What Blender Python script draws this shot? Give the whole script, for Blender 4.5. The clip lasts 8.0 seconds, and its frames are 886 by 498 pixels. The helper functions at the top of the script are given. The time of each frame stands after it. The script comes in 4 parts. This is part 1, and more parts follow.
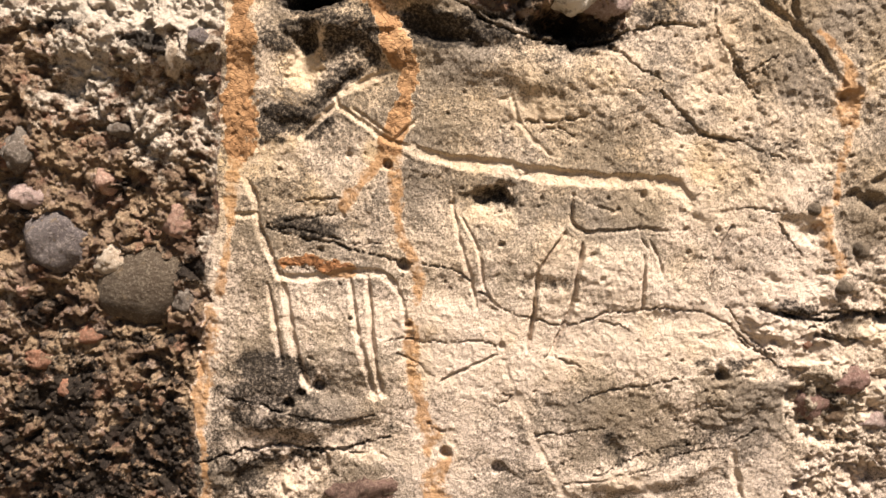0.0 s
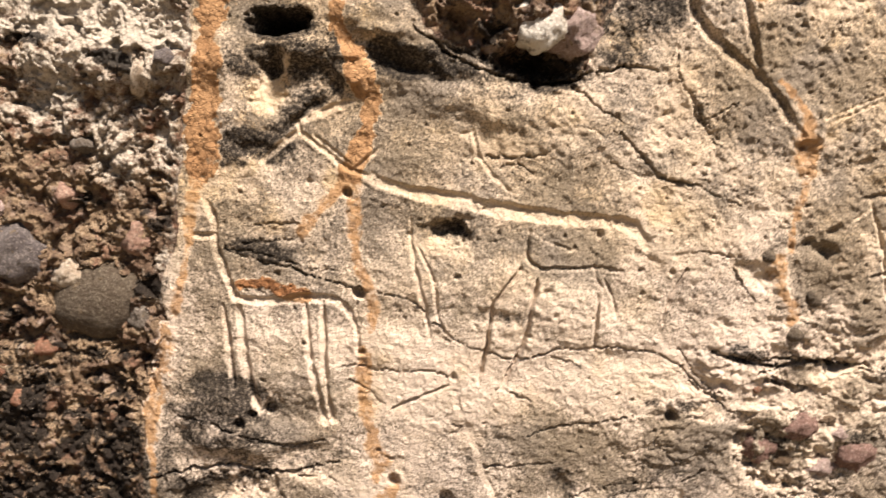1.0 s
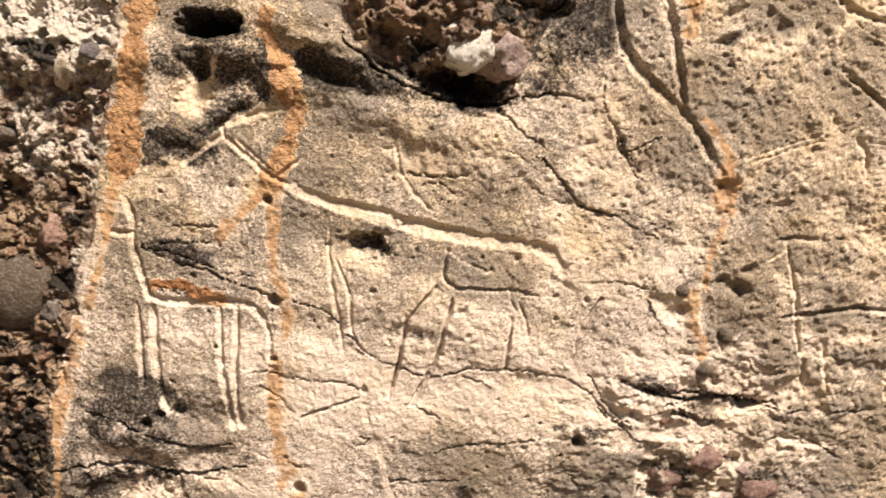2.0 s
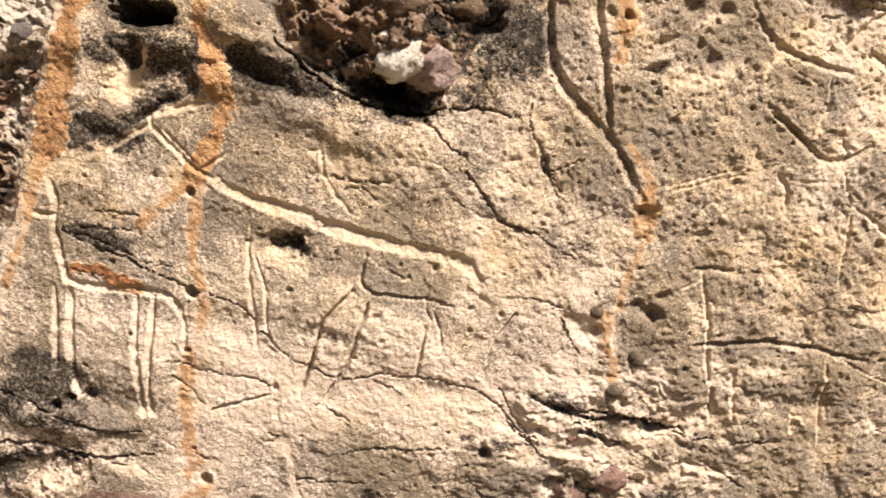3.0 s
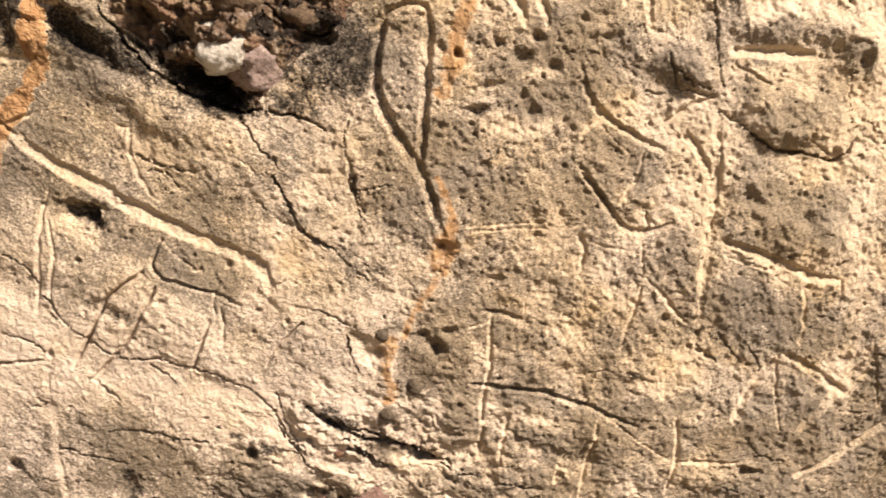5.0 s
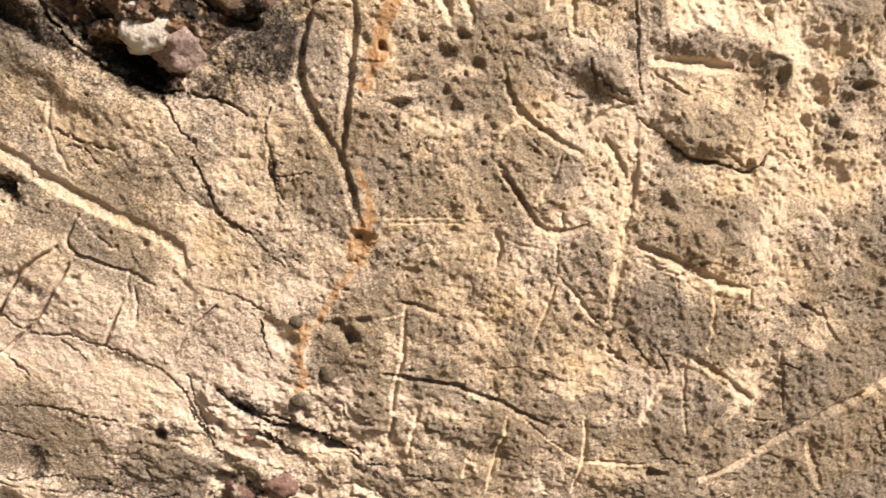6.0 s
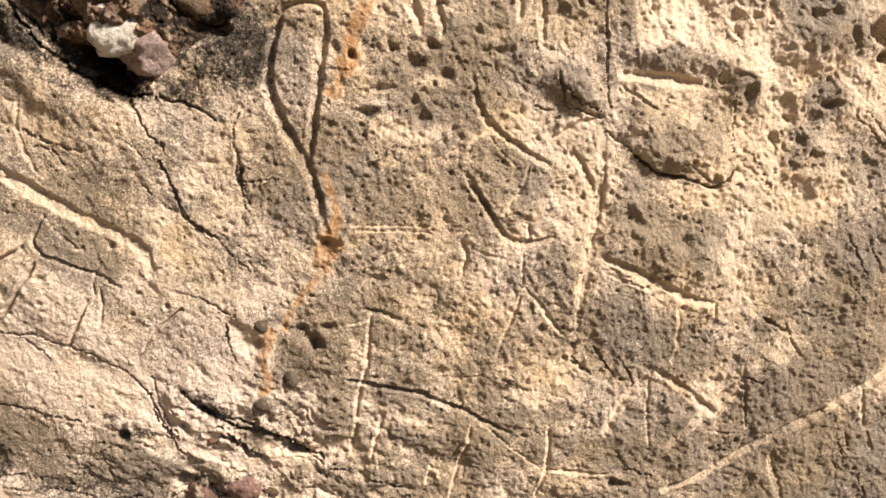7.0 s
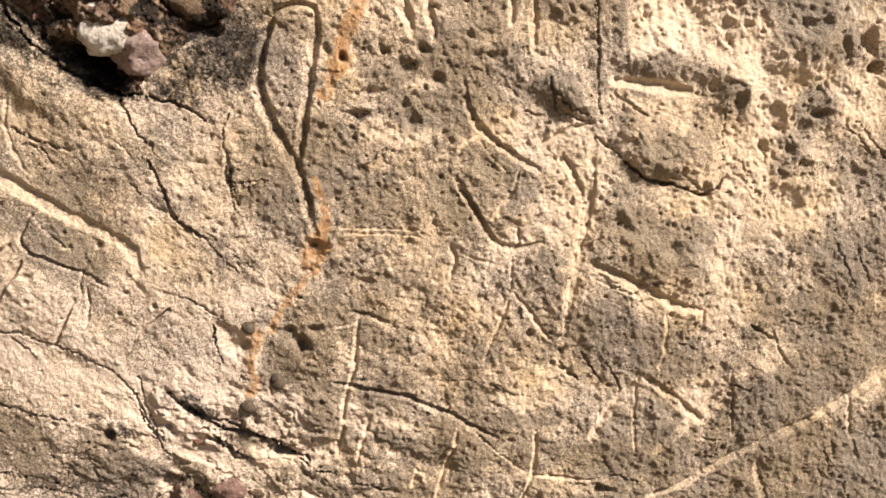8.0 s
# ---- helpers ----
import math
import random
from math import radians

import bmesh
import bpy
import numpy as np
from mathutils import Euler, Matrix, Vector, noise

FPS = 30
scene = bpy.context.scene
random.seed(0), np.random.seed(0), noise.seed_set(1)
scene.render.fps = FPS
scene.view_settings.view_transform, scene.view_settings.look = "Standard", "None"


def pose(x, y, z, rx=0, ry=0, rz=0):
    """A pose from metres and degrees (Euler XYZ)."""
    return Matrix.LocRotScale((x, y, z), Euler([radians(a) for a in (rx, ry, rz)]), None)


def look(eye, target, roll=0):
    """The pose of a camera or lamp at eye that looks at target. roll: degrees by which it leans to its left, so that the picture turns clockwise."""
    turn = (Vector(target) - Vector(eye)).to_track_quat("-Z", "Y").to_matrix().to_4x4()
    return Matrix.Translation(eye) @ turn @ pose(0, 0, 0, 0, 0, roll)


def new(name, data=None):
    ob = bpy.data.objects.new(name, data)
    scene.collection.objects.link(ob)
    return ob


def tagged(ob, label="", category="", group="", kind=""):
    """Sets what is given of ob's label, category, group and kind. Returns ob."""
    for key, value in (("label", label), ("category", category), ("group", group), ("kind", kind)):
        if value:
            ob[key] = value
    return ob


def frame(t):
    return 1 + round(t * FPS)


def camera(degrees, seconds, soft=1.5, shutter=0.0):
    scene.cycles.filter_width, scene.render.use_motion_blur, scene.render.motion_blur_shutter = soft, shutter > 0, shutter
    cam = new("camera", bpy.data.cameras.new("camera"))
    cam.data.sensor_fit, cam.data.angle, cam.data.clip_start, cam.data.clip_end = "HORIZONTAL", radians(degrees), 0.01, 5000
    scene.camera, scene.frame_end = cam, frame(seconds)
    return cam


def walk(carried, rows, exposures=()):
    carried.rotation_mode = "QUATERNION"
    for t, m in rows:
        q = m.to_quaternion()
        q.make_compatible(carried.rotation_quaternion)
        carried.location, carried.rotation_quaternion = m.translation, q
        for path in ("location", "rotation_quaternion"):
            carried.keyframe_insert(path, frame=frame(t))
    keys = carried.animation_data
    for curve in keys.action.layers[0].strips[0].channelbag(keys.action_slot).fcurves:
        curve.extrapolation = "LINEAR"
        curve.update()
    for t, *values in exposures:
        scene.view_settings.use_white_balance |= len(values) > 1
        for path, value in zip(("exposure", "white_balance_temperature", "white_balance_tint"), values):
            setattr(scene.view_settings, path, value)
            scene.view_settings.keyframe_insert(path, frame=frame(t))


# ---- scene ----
cam = camera(58.7, 8.0, shutter=0.5)
PATH = [
    (0, (-0.013, -0.85, 1.633), (0.014, 1.125, 1.321), 0.6),
    (0.5, (-0.004, -0.849, 1.648), (0.029, 1.126, 1.335), 1.6),
    (1, (0.03, -0.85, 1.668), (0.065, 1.126, 1.357), 3.3),
    (1.5, (0.068, -0.849, 1.682), (0.122, 1.125, 1.368), 5.0),
    (1.7, (0.079, -0.849, 1.686), (0.146, 1.125, 1.371), 5.9),
    (2.8, (0.165, -0.853, 1.726), (0.251, 1.117, 1.393), 10.8),
    (3, (0.177, -0.855, 1.724), (0.274, 1.116, 1.397), 11.6),
    (3.5, (0.208, -0.854, 1.734), (0.325, 1.117, 1.412), 13.6),
    (4, (0.25, -0.854, 1.757), (0.386, 1.114, 1.426), 16.0),
    (4.5, (0.302, -0.856, 1.786), (0.471, 1.108, 1.452), 19.4),
    (5, (0.338, -0.861, 1.805), (0.544, 1.102, 1.482), 22.4),
    (5.2, (0.356, -0.865, 1.809), (0.567, 1.099, 1.493), 23.1),
    (6.3, (0.417, -0.879, 1.832), (0.687, 1.083, 1.555), 26.0),
    (6.5, (0.424, -0.878, 1.843), (0.701, 1.082, 1.559), 26.3),
    (7, (0.427, -0.881, 1.848), (0.698, 1.079, 1.558), 26.8),
    (7.5, (0.43, -0.882, 1.851), (0.705, 1.079, 1.566), 27.3),
    (8, (0.433, -0.881, 1.853), (0.712, 1.079, 1.573), 27.6),
]
# the white balance drifts a little warmer in the middle of the shot
walk(cam, [(t, look(eye, target, roll)) for t, eye, target, roll in PATH],
     exposures=[(0, 1.31, 6500, 10), (3.8, 1.32, 6600, 10), (4.5, 1.29, 6650, 10), (4.9, 1.20, 6950, 10), (5.2, 1.20, 6900, 10), (6.3, 1.15, 6600, 10), (8, 1.13, 6550, 10)])

# ---- light: bright hazy sky from high above, raking down the face ----
SUN_FROM = Vector((0.36, -0.44, 1.0)).normalized()
world = bpy.data.worlds.new("world")
scene.world = world
world.use_nodes = True
sky = world.node_tree.nodes.new("ShaderNodeTexSky")
sky.sky_type, sky.sun_disc = "NISHITA", False
sky.sun_elevation, sky.sun_rotation = math.asin(SUN_FROM.z), math.atan2(SUN_FROM.x, SUN_FROM.y)
world.node_tree.links.new(sky.outputs[0], world.node_tree.nodes["Background"].inputs[0])
world.node_tree.nodes["Background"].inputs[1].default_value = 0.02
sun = new("sun", bpy.data.lights.new("sun", "SUN"))
sun.data.energy, sun.data.angle, sun.data.color = 5.0, radians(10), (1.0, 0.88, 0.77)
sun.matrix_basis = look(SUN_FROM * 20, (0, 0, 0))


# ---- materials ----
class Nodes:
    """Short hand for building node trees."""

    def __init__(self, name):
        self.mat = bpy.data.materials.new(name)
        self.mat.use_nodes = True
        self.tree = self.mat.node_tree
        self.bsdf = self.tree.nodes["Principled BSDF"]
        self.where = self.add("ShaderNodeTexCoord").outputs["Object"]

    def add(self, kind):
        return self.tree.nodes.new(kind)

    def put(self, socket, value):
        if hasattr(value, "is_linked"):
            self.tree.links.new(value, socket)
        else:
            socket.default_value = value

    def noise(self, scale, detail=4.0, rough=0.6, lean=None):
        n = self.add("ShaderNodeTexNoise")
        where = self.where
        if lean:
            m = self.add("ShaderNodeMapping")
            self.put(m.inputs["Vector"], where)
            m.inputs["Rotation"].default_value, m.inputs["Scale"].default_value = lean
            where = m.outputs[0]
        self.put(n.inputs["Vector"], where)
        n.inputs["Scale"].default_value, n.inputs["Detail"].default_value, n.inputs["Roughness"].default_value = scale, detail, rough
        return n.outputs["Fac"]

    def attribute(self, name):
        a = self.add("ShaderNodeAttribute")
        a.attribute_name = name
        return a.outputs["Fac"]

    def ramp(self, value, lo, hi, a=0.0, b=1.0):
        r = self.add("ShaderNodeMapRange")
        r.interpolation_type = "SMOOTHSTEP"
        for i, v in enumerate((value, lo, hi, a, b)):
            self.put(r.inputs[i], v)
        return r.outputs[0]

    def maths(self, op, a, b=0.0):
        m = self.add("ShaderNodeMath")
        m.operation = op
        self.put(m.inputs[0], a)
        self.put(m.inputs[1], b)
        return m.outputs[0]

    def mix(self, fac, a, b):
        m = self.add("ShaderNodeMix")
        m.data_type = "RGBA"
        self.put(m.inputs[0], fac)
        self.put(m.inputs[6], a if hasattr(a, "is_linked") else (*a, 1))
        self.put(m.inputs[7], b if hasattr(b, "is_linked") else (*b, 1))
        return m.outputs[2]

    def finish(self, colour, rough, height, strength=0.5, distance=0.001):
        self.put(self.bsdf.inputs["Base Color"], colour)
        self.put(self.bsdf.inputs["Roughness"], rough)
        self.bsdf.inputs["Specular IOR Level"].default_value = 0.25
        b = self.add("ShaderNodeBump")
        b.inputs["Strength"].default_value, b.inputs["Distance"].default_value = strength, distance
        self.put(b.inputs["Height"], height)
        self.put(self.bsdf.inputs["Normal"], b.outputs[0])
        return self.mat


def sandstone_material():
    """Buff sandstone under a speckled grey patina, with dark lichen, washed patches, ochre mud, and some light and
    shade painted in.
    """
    n = Nodes("weathered_sandstone")
    grain, speck, blotch, broad = n.noise(520, 3, 0.7), n.noise(210, 4, 0.75), n.noise(38, 4, 0.65), n.noise(7, 3)
    buff = n.mix(n.ramp(broad, 0.35, 0.65), (0.63, 0.485, 0.33), (0.65, 0.53, 0.415))
    buff = n.mix(n.ramp(n.noise(16, 4), 0.5, 0.72, 0, 0.6), buff, (0.56, 0.39, 0.19))
    buff = n.mix(n.maths("MULTIPLY", n.attribute("bloom"), n.ramp(n.noise(24, 4), 0.3, 0.6, 0.3, 0.75)), buff, (0.68, 0.565, 0.48))
    patina = n.maths("ADD", n.maths("MULTIPLY", n.attribute("patina"), 0.66), n.maths("MULTIPLY", blotch, 0.6))
    patina = n.maths("SUBTRACT", patina, 0.24)
    cover = n.ramp(n.maths("ADD", patina, n.maths("MULTIPLY", n.maths("SUBTRACT", n.noise(300, 4, 0.8), 0.5), n.ramp(n.attribute("pocked"), 0.0, 1.0, 2.0, 1.5))), 0.22, 0.62)
    grey = n.mix(n.ramp(broad, 0.4, 0.6), (0.185, 0.145, 0.098), (0.165, 0.137, 0.108))
    colour = n.mix(n.maths("MULTIPLY", cover, n.ramp(n.attribute("pocked"), 0.0, 1.0, 0.88, 0.82)), buff, grey)
    dots = n.maths("MULTIPLY", n.ramp(grain, 0.52, 0.62), n.maths("MULTIPLY", n.ramp(patina, 0.0, 0.45, 0.28, 0.95), n.ramp(n.attribute("pocked"), 0.0, 1.0, 1.0, 0.85)))
    colour = n.mix(dots, colour, (0.060, 0.046, 0.034))
    colour = n.mix(n.ramp(n.noise(330, 2), 0.62, 0.72, 0, 0.6), colour, (0.70, 0.60, 0.46))
    colour = n.mix(n.maths("MULTIPLY", n.attribute("pale"), n.ramp(n.noise(400, 4, 0.8), 0.35, 0.6, 0.9, 0.25)), colour, (0.69, 0.565, 0.405))
    # black lichen, and shade of recesses painted into the colour
    lichen_shade = n.maths("ADD", n.maths("MULTIPLY", n.maths("SUBTRACT", speck, 0.5), 1.3), n.maths("MULTIPLY", n.maths("SUBTRACT", n.noise(75, 5, 0.7), 0.5), 1.6))
    lichen_shade = n.ramp(n.maths("ADD", n.attribute("lichen_shade"), n.maths("MULTIPLY", lichen_shade, n.ramp(n.attribute("lichen_shade"), 0.0, 0.35))), 0.2, 0.72)
    lichen_shade = n.maths("MULTIPLY", lichen_shade, n.ramp(n.noise(280, 4, 0.8), 0.46, 0.62, 0.97, 0.55))
    colour = n.mix(lichen_shade, colour, (0.015, 0.011, 0.008))
    mud = n.mix(n.ramp(blotch, 0.35, 0.65), (0.45, 0.25, 0.105), (0.38, 0.21, 0.095))
    ochre = n.maths("ADD", n.maths("MULTIPLY", n.maths("SUBTRACT", speck, 0.5), 1.0), n.maths("MULTIPLY", n.maths("SUBTRACT", n.noise(55, 5, 0.7), 0.5), 1.6))
    ochre = n.ramp(n.maths("ADD", n.attribute("ochre"), n.maths("MULTIPLY", ochre, n.ramp(n.attribute("ochre"), 0.0, 0.3))), 0.28, 0.75)
    colour = n.mix(n.maths("MULTIPLY", ochre, 0.85), colour, mud)
    height = n.maths("ADD", n.maths("MULTIPLY", grain, 0.6), speck)
    return n.finish(colour, 0.9, height, 1.0, 0.0036)


def conglomerate_material():
    """Dark gritty brown matrix with pale lime wash, rusty and black patches; each grain has its own tint."""
    n = Nodes("gritty_conglomerate")
    grain, speck, blotch = n.noise(480, 3, 0.7), n.noise(150, 5, 0.75), n.noise(30, 4, 0.65)
    colour = n.mix(n.ramp(blotch, 0.38, 0.62), (0.165, 0.104, 0.068), (0.38, 0.27, 0.17))
    colour = n.mix(n.ramp(n.attribute("grain"), 0.55, 1.0, 0, 0.6), colour, (0.42, 0.32, 0.27))
    colour = n.mix(n.ramp(n.attribute("grain"), 0.3, 0.0, 0, 0.7), colour, (0.115, 0.072, 0.055))
    colour = n.mix(n.ramp(n.noise(26, 4, 0.7), 0.54, 0.64, 0, 0.8), colour, (0.27, 0.145, 0.095))
    wash = n.maths("ADD", n.maths("ADD", n.maths("MULTIPLY", n.attribute("pale"), 1.75), n.maths("SUBTRACT", n.noise(9, 3), 0.5)), n.maths("MULTIPLY", n.maths("SUBTRACT", n.noise(60, 5, 0.8), 0.5), 2.6))
    colour = n.mix(n.ramp(wash, 0.2, 0.75, 0, 0.9), colour, (0.74, 0.65, 0.54))
    # black patches, partly the overhang's shade painted in
    lichen_shade = n.ramp(n.maths("ADD", n.attribute("lichen_shade"), n.maths("MULTIPLY", n.maths("SUBTRACT", n.noise(70, 5, 0.7), 0.5), 2.0)), 0.42, 0.7)
    colour = n.mix(n.maths("MULTIPLY", lichen_shade, 0.93), colour, (0.014, 0.011, 0.009))
    colour = n.mix(n.maths("MULTIPLY", n.ramp(n.noise(270, 5, 0.8), 0.5, 0.64, 0, 0.72), n.ramp(n.attribute("pale"), 0.2, 0.8, 1.0, 0.35)), colour, (0.05, 0.034, 0.024))
    colour = n.mix(n.ramp(n.noise(190, 4, 0.8), 0.6, 0.7, 0, 0.7), colour, (0.60, 0.49, 0.36))
    mud = n.ramp(n.maths("ADD", n.attribute("ochre"), n.maths("MULTIPLY", n.maths("SUBTRACT", speck, 0.5), 0.9)), 0.3, 0.65)
    colour = n.mix(n.maths("MULTIPLY", mud, 0.85), colour, (0.46, 0.23, 0.08))
    return n.finish(colour, 0.92, n.maths("ADD", n.maths("MULTIPLY", grain, 0.5), speck), 1.0, 0.0085)


def mud_material(name, light, dark):
    """Dried mud crust, cracked into flakes."""
    n = Nodes(name)
    speck = n.noise(240, 4, 0.7)
    cells = n.add("ShaderNodeTexVoronoi")
    cells.feature = "DISTANCE_TO_EDGE"
    squash = n.add("ShaderNodeMapping")
    squash.inputs["Scale"].default_value = (0.7, 0.7, 1.5)
    warp = n.add("ShaderNodeVectorMath")
    warp.operation = "MULTIPLY_ADD"
    shift = n.add("ShaderNodeTexNoise")
    shift.inputs["Scale"].default_value = 90
    n.put(shift.inputs["Vector"], n.where)
    n.put(warp.inputs[0], shift.outputs["Color"])
    warp.inputs[1].default_value = (0.012, 0.012, 0.012)
    n.put(warp.inputs[2], n.where)
    n.put(squash.inputs["Vector"], warp.outputs[0])
    n.put(cells.inputs["Vector"], squash.outputs[0])
    cells.inputs["Scale"].default_value = 150
    joint = n.ramp(cells.outputs["Distance"], 0.0, 0.09)
    colour = n.mix(n.ramp(n.noise(35, 4), 0.35, 0.65), dark, light)
    colour = n.mix(n.ramp(speck, 0.5, 0.75, 0, 0.6), colour, (0.16, 0.075, 0.03))
    colour = n.mix(n.ramp(joint, 0.7, 0.0, 0, 0.32), colour, (0.13, 0.062, 0.028))
    colour = n.mix(n.ramp(n.noise(120, 3), 0.6, 0.75, 0, 0.6), colour, (0.62, 0.40, 0.20))
    colour = n.mix(n.ramp(n.maths("ADD", n.attribute("ochre"), n.maths("MULTIPLY", n.maths("SUBTRACT", n.noise(60, 4, 0.7), 0.5), 1.2)), 0.55, 0.25, 0, 0.85), colour, (0.50, 0.40, 0.28))
    return n.finish(colour, 0.9, n.maths("ADD", n.maths("ADD", speck, n.noise(70, 4, 0.7)), n.maths("MULTIPLY", joint, 0.8)), 0.9, 0.0018)


def stone_material(name, base, second, speckle, rough=0.8):
    n = Nodes(name)
    info = n.add("ShaderNodeObjectInfo")
    speck, blotch = n.noise(300, 5, 0.8), n.noise(45, 5, 0.7)
    colour = n.mix(n.ramp(blotch, 0.35, 0.65), base, second)
    colour = n.mix(n.ramp(info.outputs["Random"], 0, 1, 0, 0.35), colour, second)
    colour = n.mix(n.ramp(speck, 0.5, 0.62, 0, 0.75), colour, speckle)
    colour = n.mix(n.ramp(n.noise(120, 4, 0.7), 0.52, 0.68, 0, 0.7), colour, (0.05, 0.036, 0.026))
    colour = n.mix(n.ramp(n.noise(60, 5, 0.7), 0.58, 0.7, 0, 0.5), colour, (0.34, 0.25, 0.155))
    return n.finish(colour, rough, n.maths("ADD", speck, n.maths("MULTIPLY", blotch, 2.0)), 1.0, 0.0045)


SANDSTONE, CONGLOMERATE = sandstone_material(), conglomerate_material()
MUD = mud_material("dried_ochre_mud", (0.40, 0.232, 0.115), (0.31, 0.168, 0.078))
BROWN_MUD = mud_material("dried_brown_mud", (0.30, 0.14, 0.06), (0.16, 0.07, 0.03))
STONES = {
    "dark": stone_material("dark_cobble", (0.088, 0.064, 0.044), (0.115, 0.088, 0.062), (0.24, 0.20, 0.15), 0.7),
    "blue": stone_material("blue_grey_stone", (0.16, 0.138, 0.132), (0.12, 0.10, 0.098), (0.34, 0.29, 0.26)),
    "grey": stone_material("grey_stone", (0.21, 0.18, 0.15), (0.13, 0.105, 0.085), (0.36, 0.31, 0.26)),
    "pink": stone_material("pink_stone", (0.46, 0.28, 0.21), (0.34, 0.21, 0.16), (0.58, 0.43, 0.33)),
    "mauve": stone_material("mauve_stone", (0.40, 0.29, 0.255), (0.30, 0.22, 0.20), (0.56, 0.46, 0.40)),
    "white": stone_material("pale_stone", (0.58, 0.49, 0.38), (0.44, 0.34, 0.25), (0.70, 0.62, 0.52)),
    "bright": stone_material("white_quartz_stone", (0.82, 0.78, 0.70), (0.70, 0.62, 0.52), (0.88, 0.85, 0.80)),
    "brown": stone_material("brown_stone", (0.15, 0.098, 0.06), (0.10, 0.066, 0.042), (0.27, 0.19, 0.12)),
    "red": stone_material("red_stone", (0.32, 0.15, 0.09), (0.22, 0.11, 0.07), (0.42, 0.26, 0.18)),
    "plum": stone_material("plum_stone", (0.27, 0.165, 0.135), (0.19, 0.11, 0.09), (0.42, 0.30, 0.25)),
    "purple": stone_material("purple_stone", (0.11, 0.066, 0.052), (0.16, 0.098, 0.078), (0.30, 0.21, 0.16)),
}

# ---- the stone face as one relief sheet, in millimetres; heights stand out towards the viewer ----
random.seed(11)


def out_from(start, first, ratio, end):
    steps, here, step = [], start, first
    while (here - end) * first < 0:
        step *= ratio
        here += step
        steps.append(here)
    return steps


CELL = 1.5
xs = np.array(out_from(-545, -CELL, 1.28, -3300)[::-1] + list(np.arange(-545, 1281, CELL)) + out_from(1280.5, CELL, 1.28, 4200))
zs = np.array(out_from(1165, -CELL, 1.28, -120)[::-1] + list(np.arange(1165, 2246, CELL)) + out_from(2246, CELL, 1.28, 3600))
X, Z = np.meshgrid(xs, zs)
NZ, NX = X.shape


def lattice(ix, iz, seed):
    h = (ix.astype(np.int64) * 374761393 + iz.astype(np.int64) * 668265263 + seed * 1274126177) & 0xFFFFFFFF
    h = ((h ^ (h >> 13)) * 1274126177) & 0xFFFFFFFF
    h = ((h ^ (h >> 16)) * 2246822519) & 0xFFFFFFFF
    return ((h ^ (h >> 15)) & 0xFFFF) / 65535.0


def wave(x, z, size, seed):
    """Smooth lattice noise, -1 to 1."""
    u, v = x / size, z / size
    iu, iv = np.floor(u), np.floor(v)
    fu, fv = u - iu, v - iv
    fu, fv = fu * fu * fu * (fu * (fu * 6 - 15) + 10), fv * fv * fv * (fv * (fv * 6 - 15) + 10)
    a, b = lattice(iu, iv, seed), lattice(iu + 1, iv, seed)
    c, d = lattice(iu, iv + 1, seed), lattice(iu + 1, iv + 1, seed)
    return ((a * (1 - fu) + b * fu) * (1 - fv) + (c * (1 - fu) + d * fu) * fv) * 2 - 1


def cloud(x, z, size, seed, octaves=4, gain=0.5):
    total, amp, norm = 0, 1.0, 0
    for k in range(octaves):
        total = total + amp * wave(x + 17.3 * k, z - 9.1 * k, size / 2.03 ** k, seed + k)
        norm += amp
        amp *= gain
    return total / norm


def grains(x, z, size, seed, fill=0.75):
    """Rounded pebbles scattered one to a cell: dome height 0 to 1, and the tint of the pebble on top."""
    u, v = x / size, z / size
    iu, iv = np.floor(u), np.floor(v)
    best, tint = np.zeros_like(u), np.full_like(u, 0.45)
    for du in (-1, 0, 1):
        for dv in (-1, 0, 1):
            cu, cv = iu + du, iv + dv
            px, pz = cu + 0.15 + 0.7 * lattice(cu, cv, seed), cv + 0.15 + 0.7 * lattice(cu, cv, seed + 1)
            r = 0.25 + 0.42 * lattice(cu, cv, seed + 2)
            stretch = 0.7 + 0.6 * lattice(cu, cv, seed + 3)
            d2 = ((u - px) * stretch) ** 2 + ((v - pz) / stretch) ** 2
            dome = np.sqrt(np.maximum(0, 1 - d2 / (r * r))) * r * 1.6 * (lattice(cu, cv, seed + 4) < fill)
            tint = np.where(dome > best, lattice(cu, cv, seed + 5), tint)
            best = np.maximum(best, dome)
    return best, tint


def shards(x, z, size, seed):
    """Broken angular plates: each cell a tilted facet at its own level, with sunk joints."""
    u, v = x / size, z / size
    iu, iv = np.floor(u), np.floor(v)
    near, second, plate, tone = np.full(u.shape, 9.0), np.full(u.shape, 9.0), np.zeros(u.shape), np.zeros(u.shape)
    for du in (-1, 0, 1):
        for dv in (-1, 0, 1):
            cu, cv = iu + du, iv + dv
            a, b = u - cu - lattice(cu, cv, seed), v - cv - lattice(cu, cv, seed + 1)
            q = np.hypot(a, b)
            level = lattice(cu, cv, seed + 2)
            closer = q < near
            plate = np.where(closer, level + 1.5 * (a * (lattice(cu, cv, seed + 3) - 0.5) + b * (lattice(cu, cv, seed + 4) - 0.5)), plate)
            tone = np.where(closer, lattice(cu, cv, seed + 5), tone)
            second = np.where(closer, near, np.minimum(second, q))
            near = np.minimum(near, q)
    return plate - 0.25 * (1 - ease(second - near, 0.0, 0.14)), tone


def ease(v, lo, hi):
    t = np.clip((v - lo) / (hi - lo), 0, 1)
    return t * t * (3 - 2 * t)


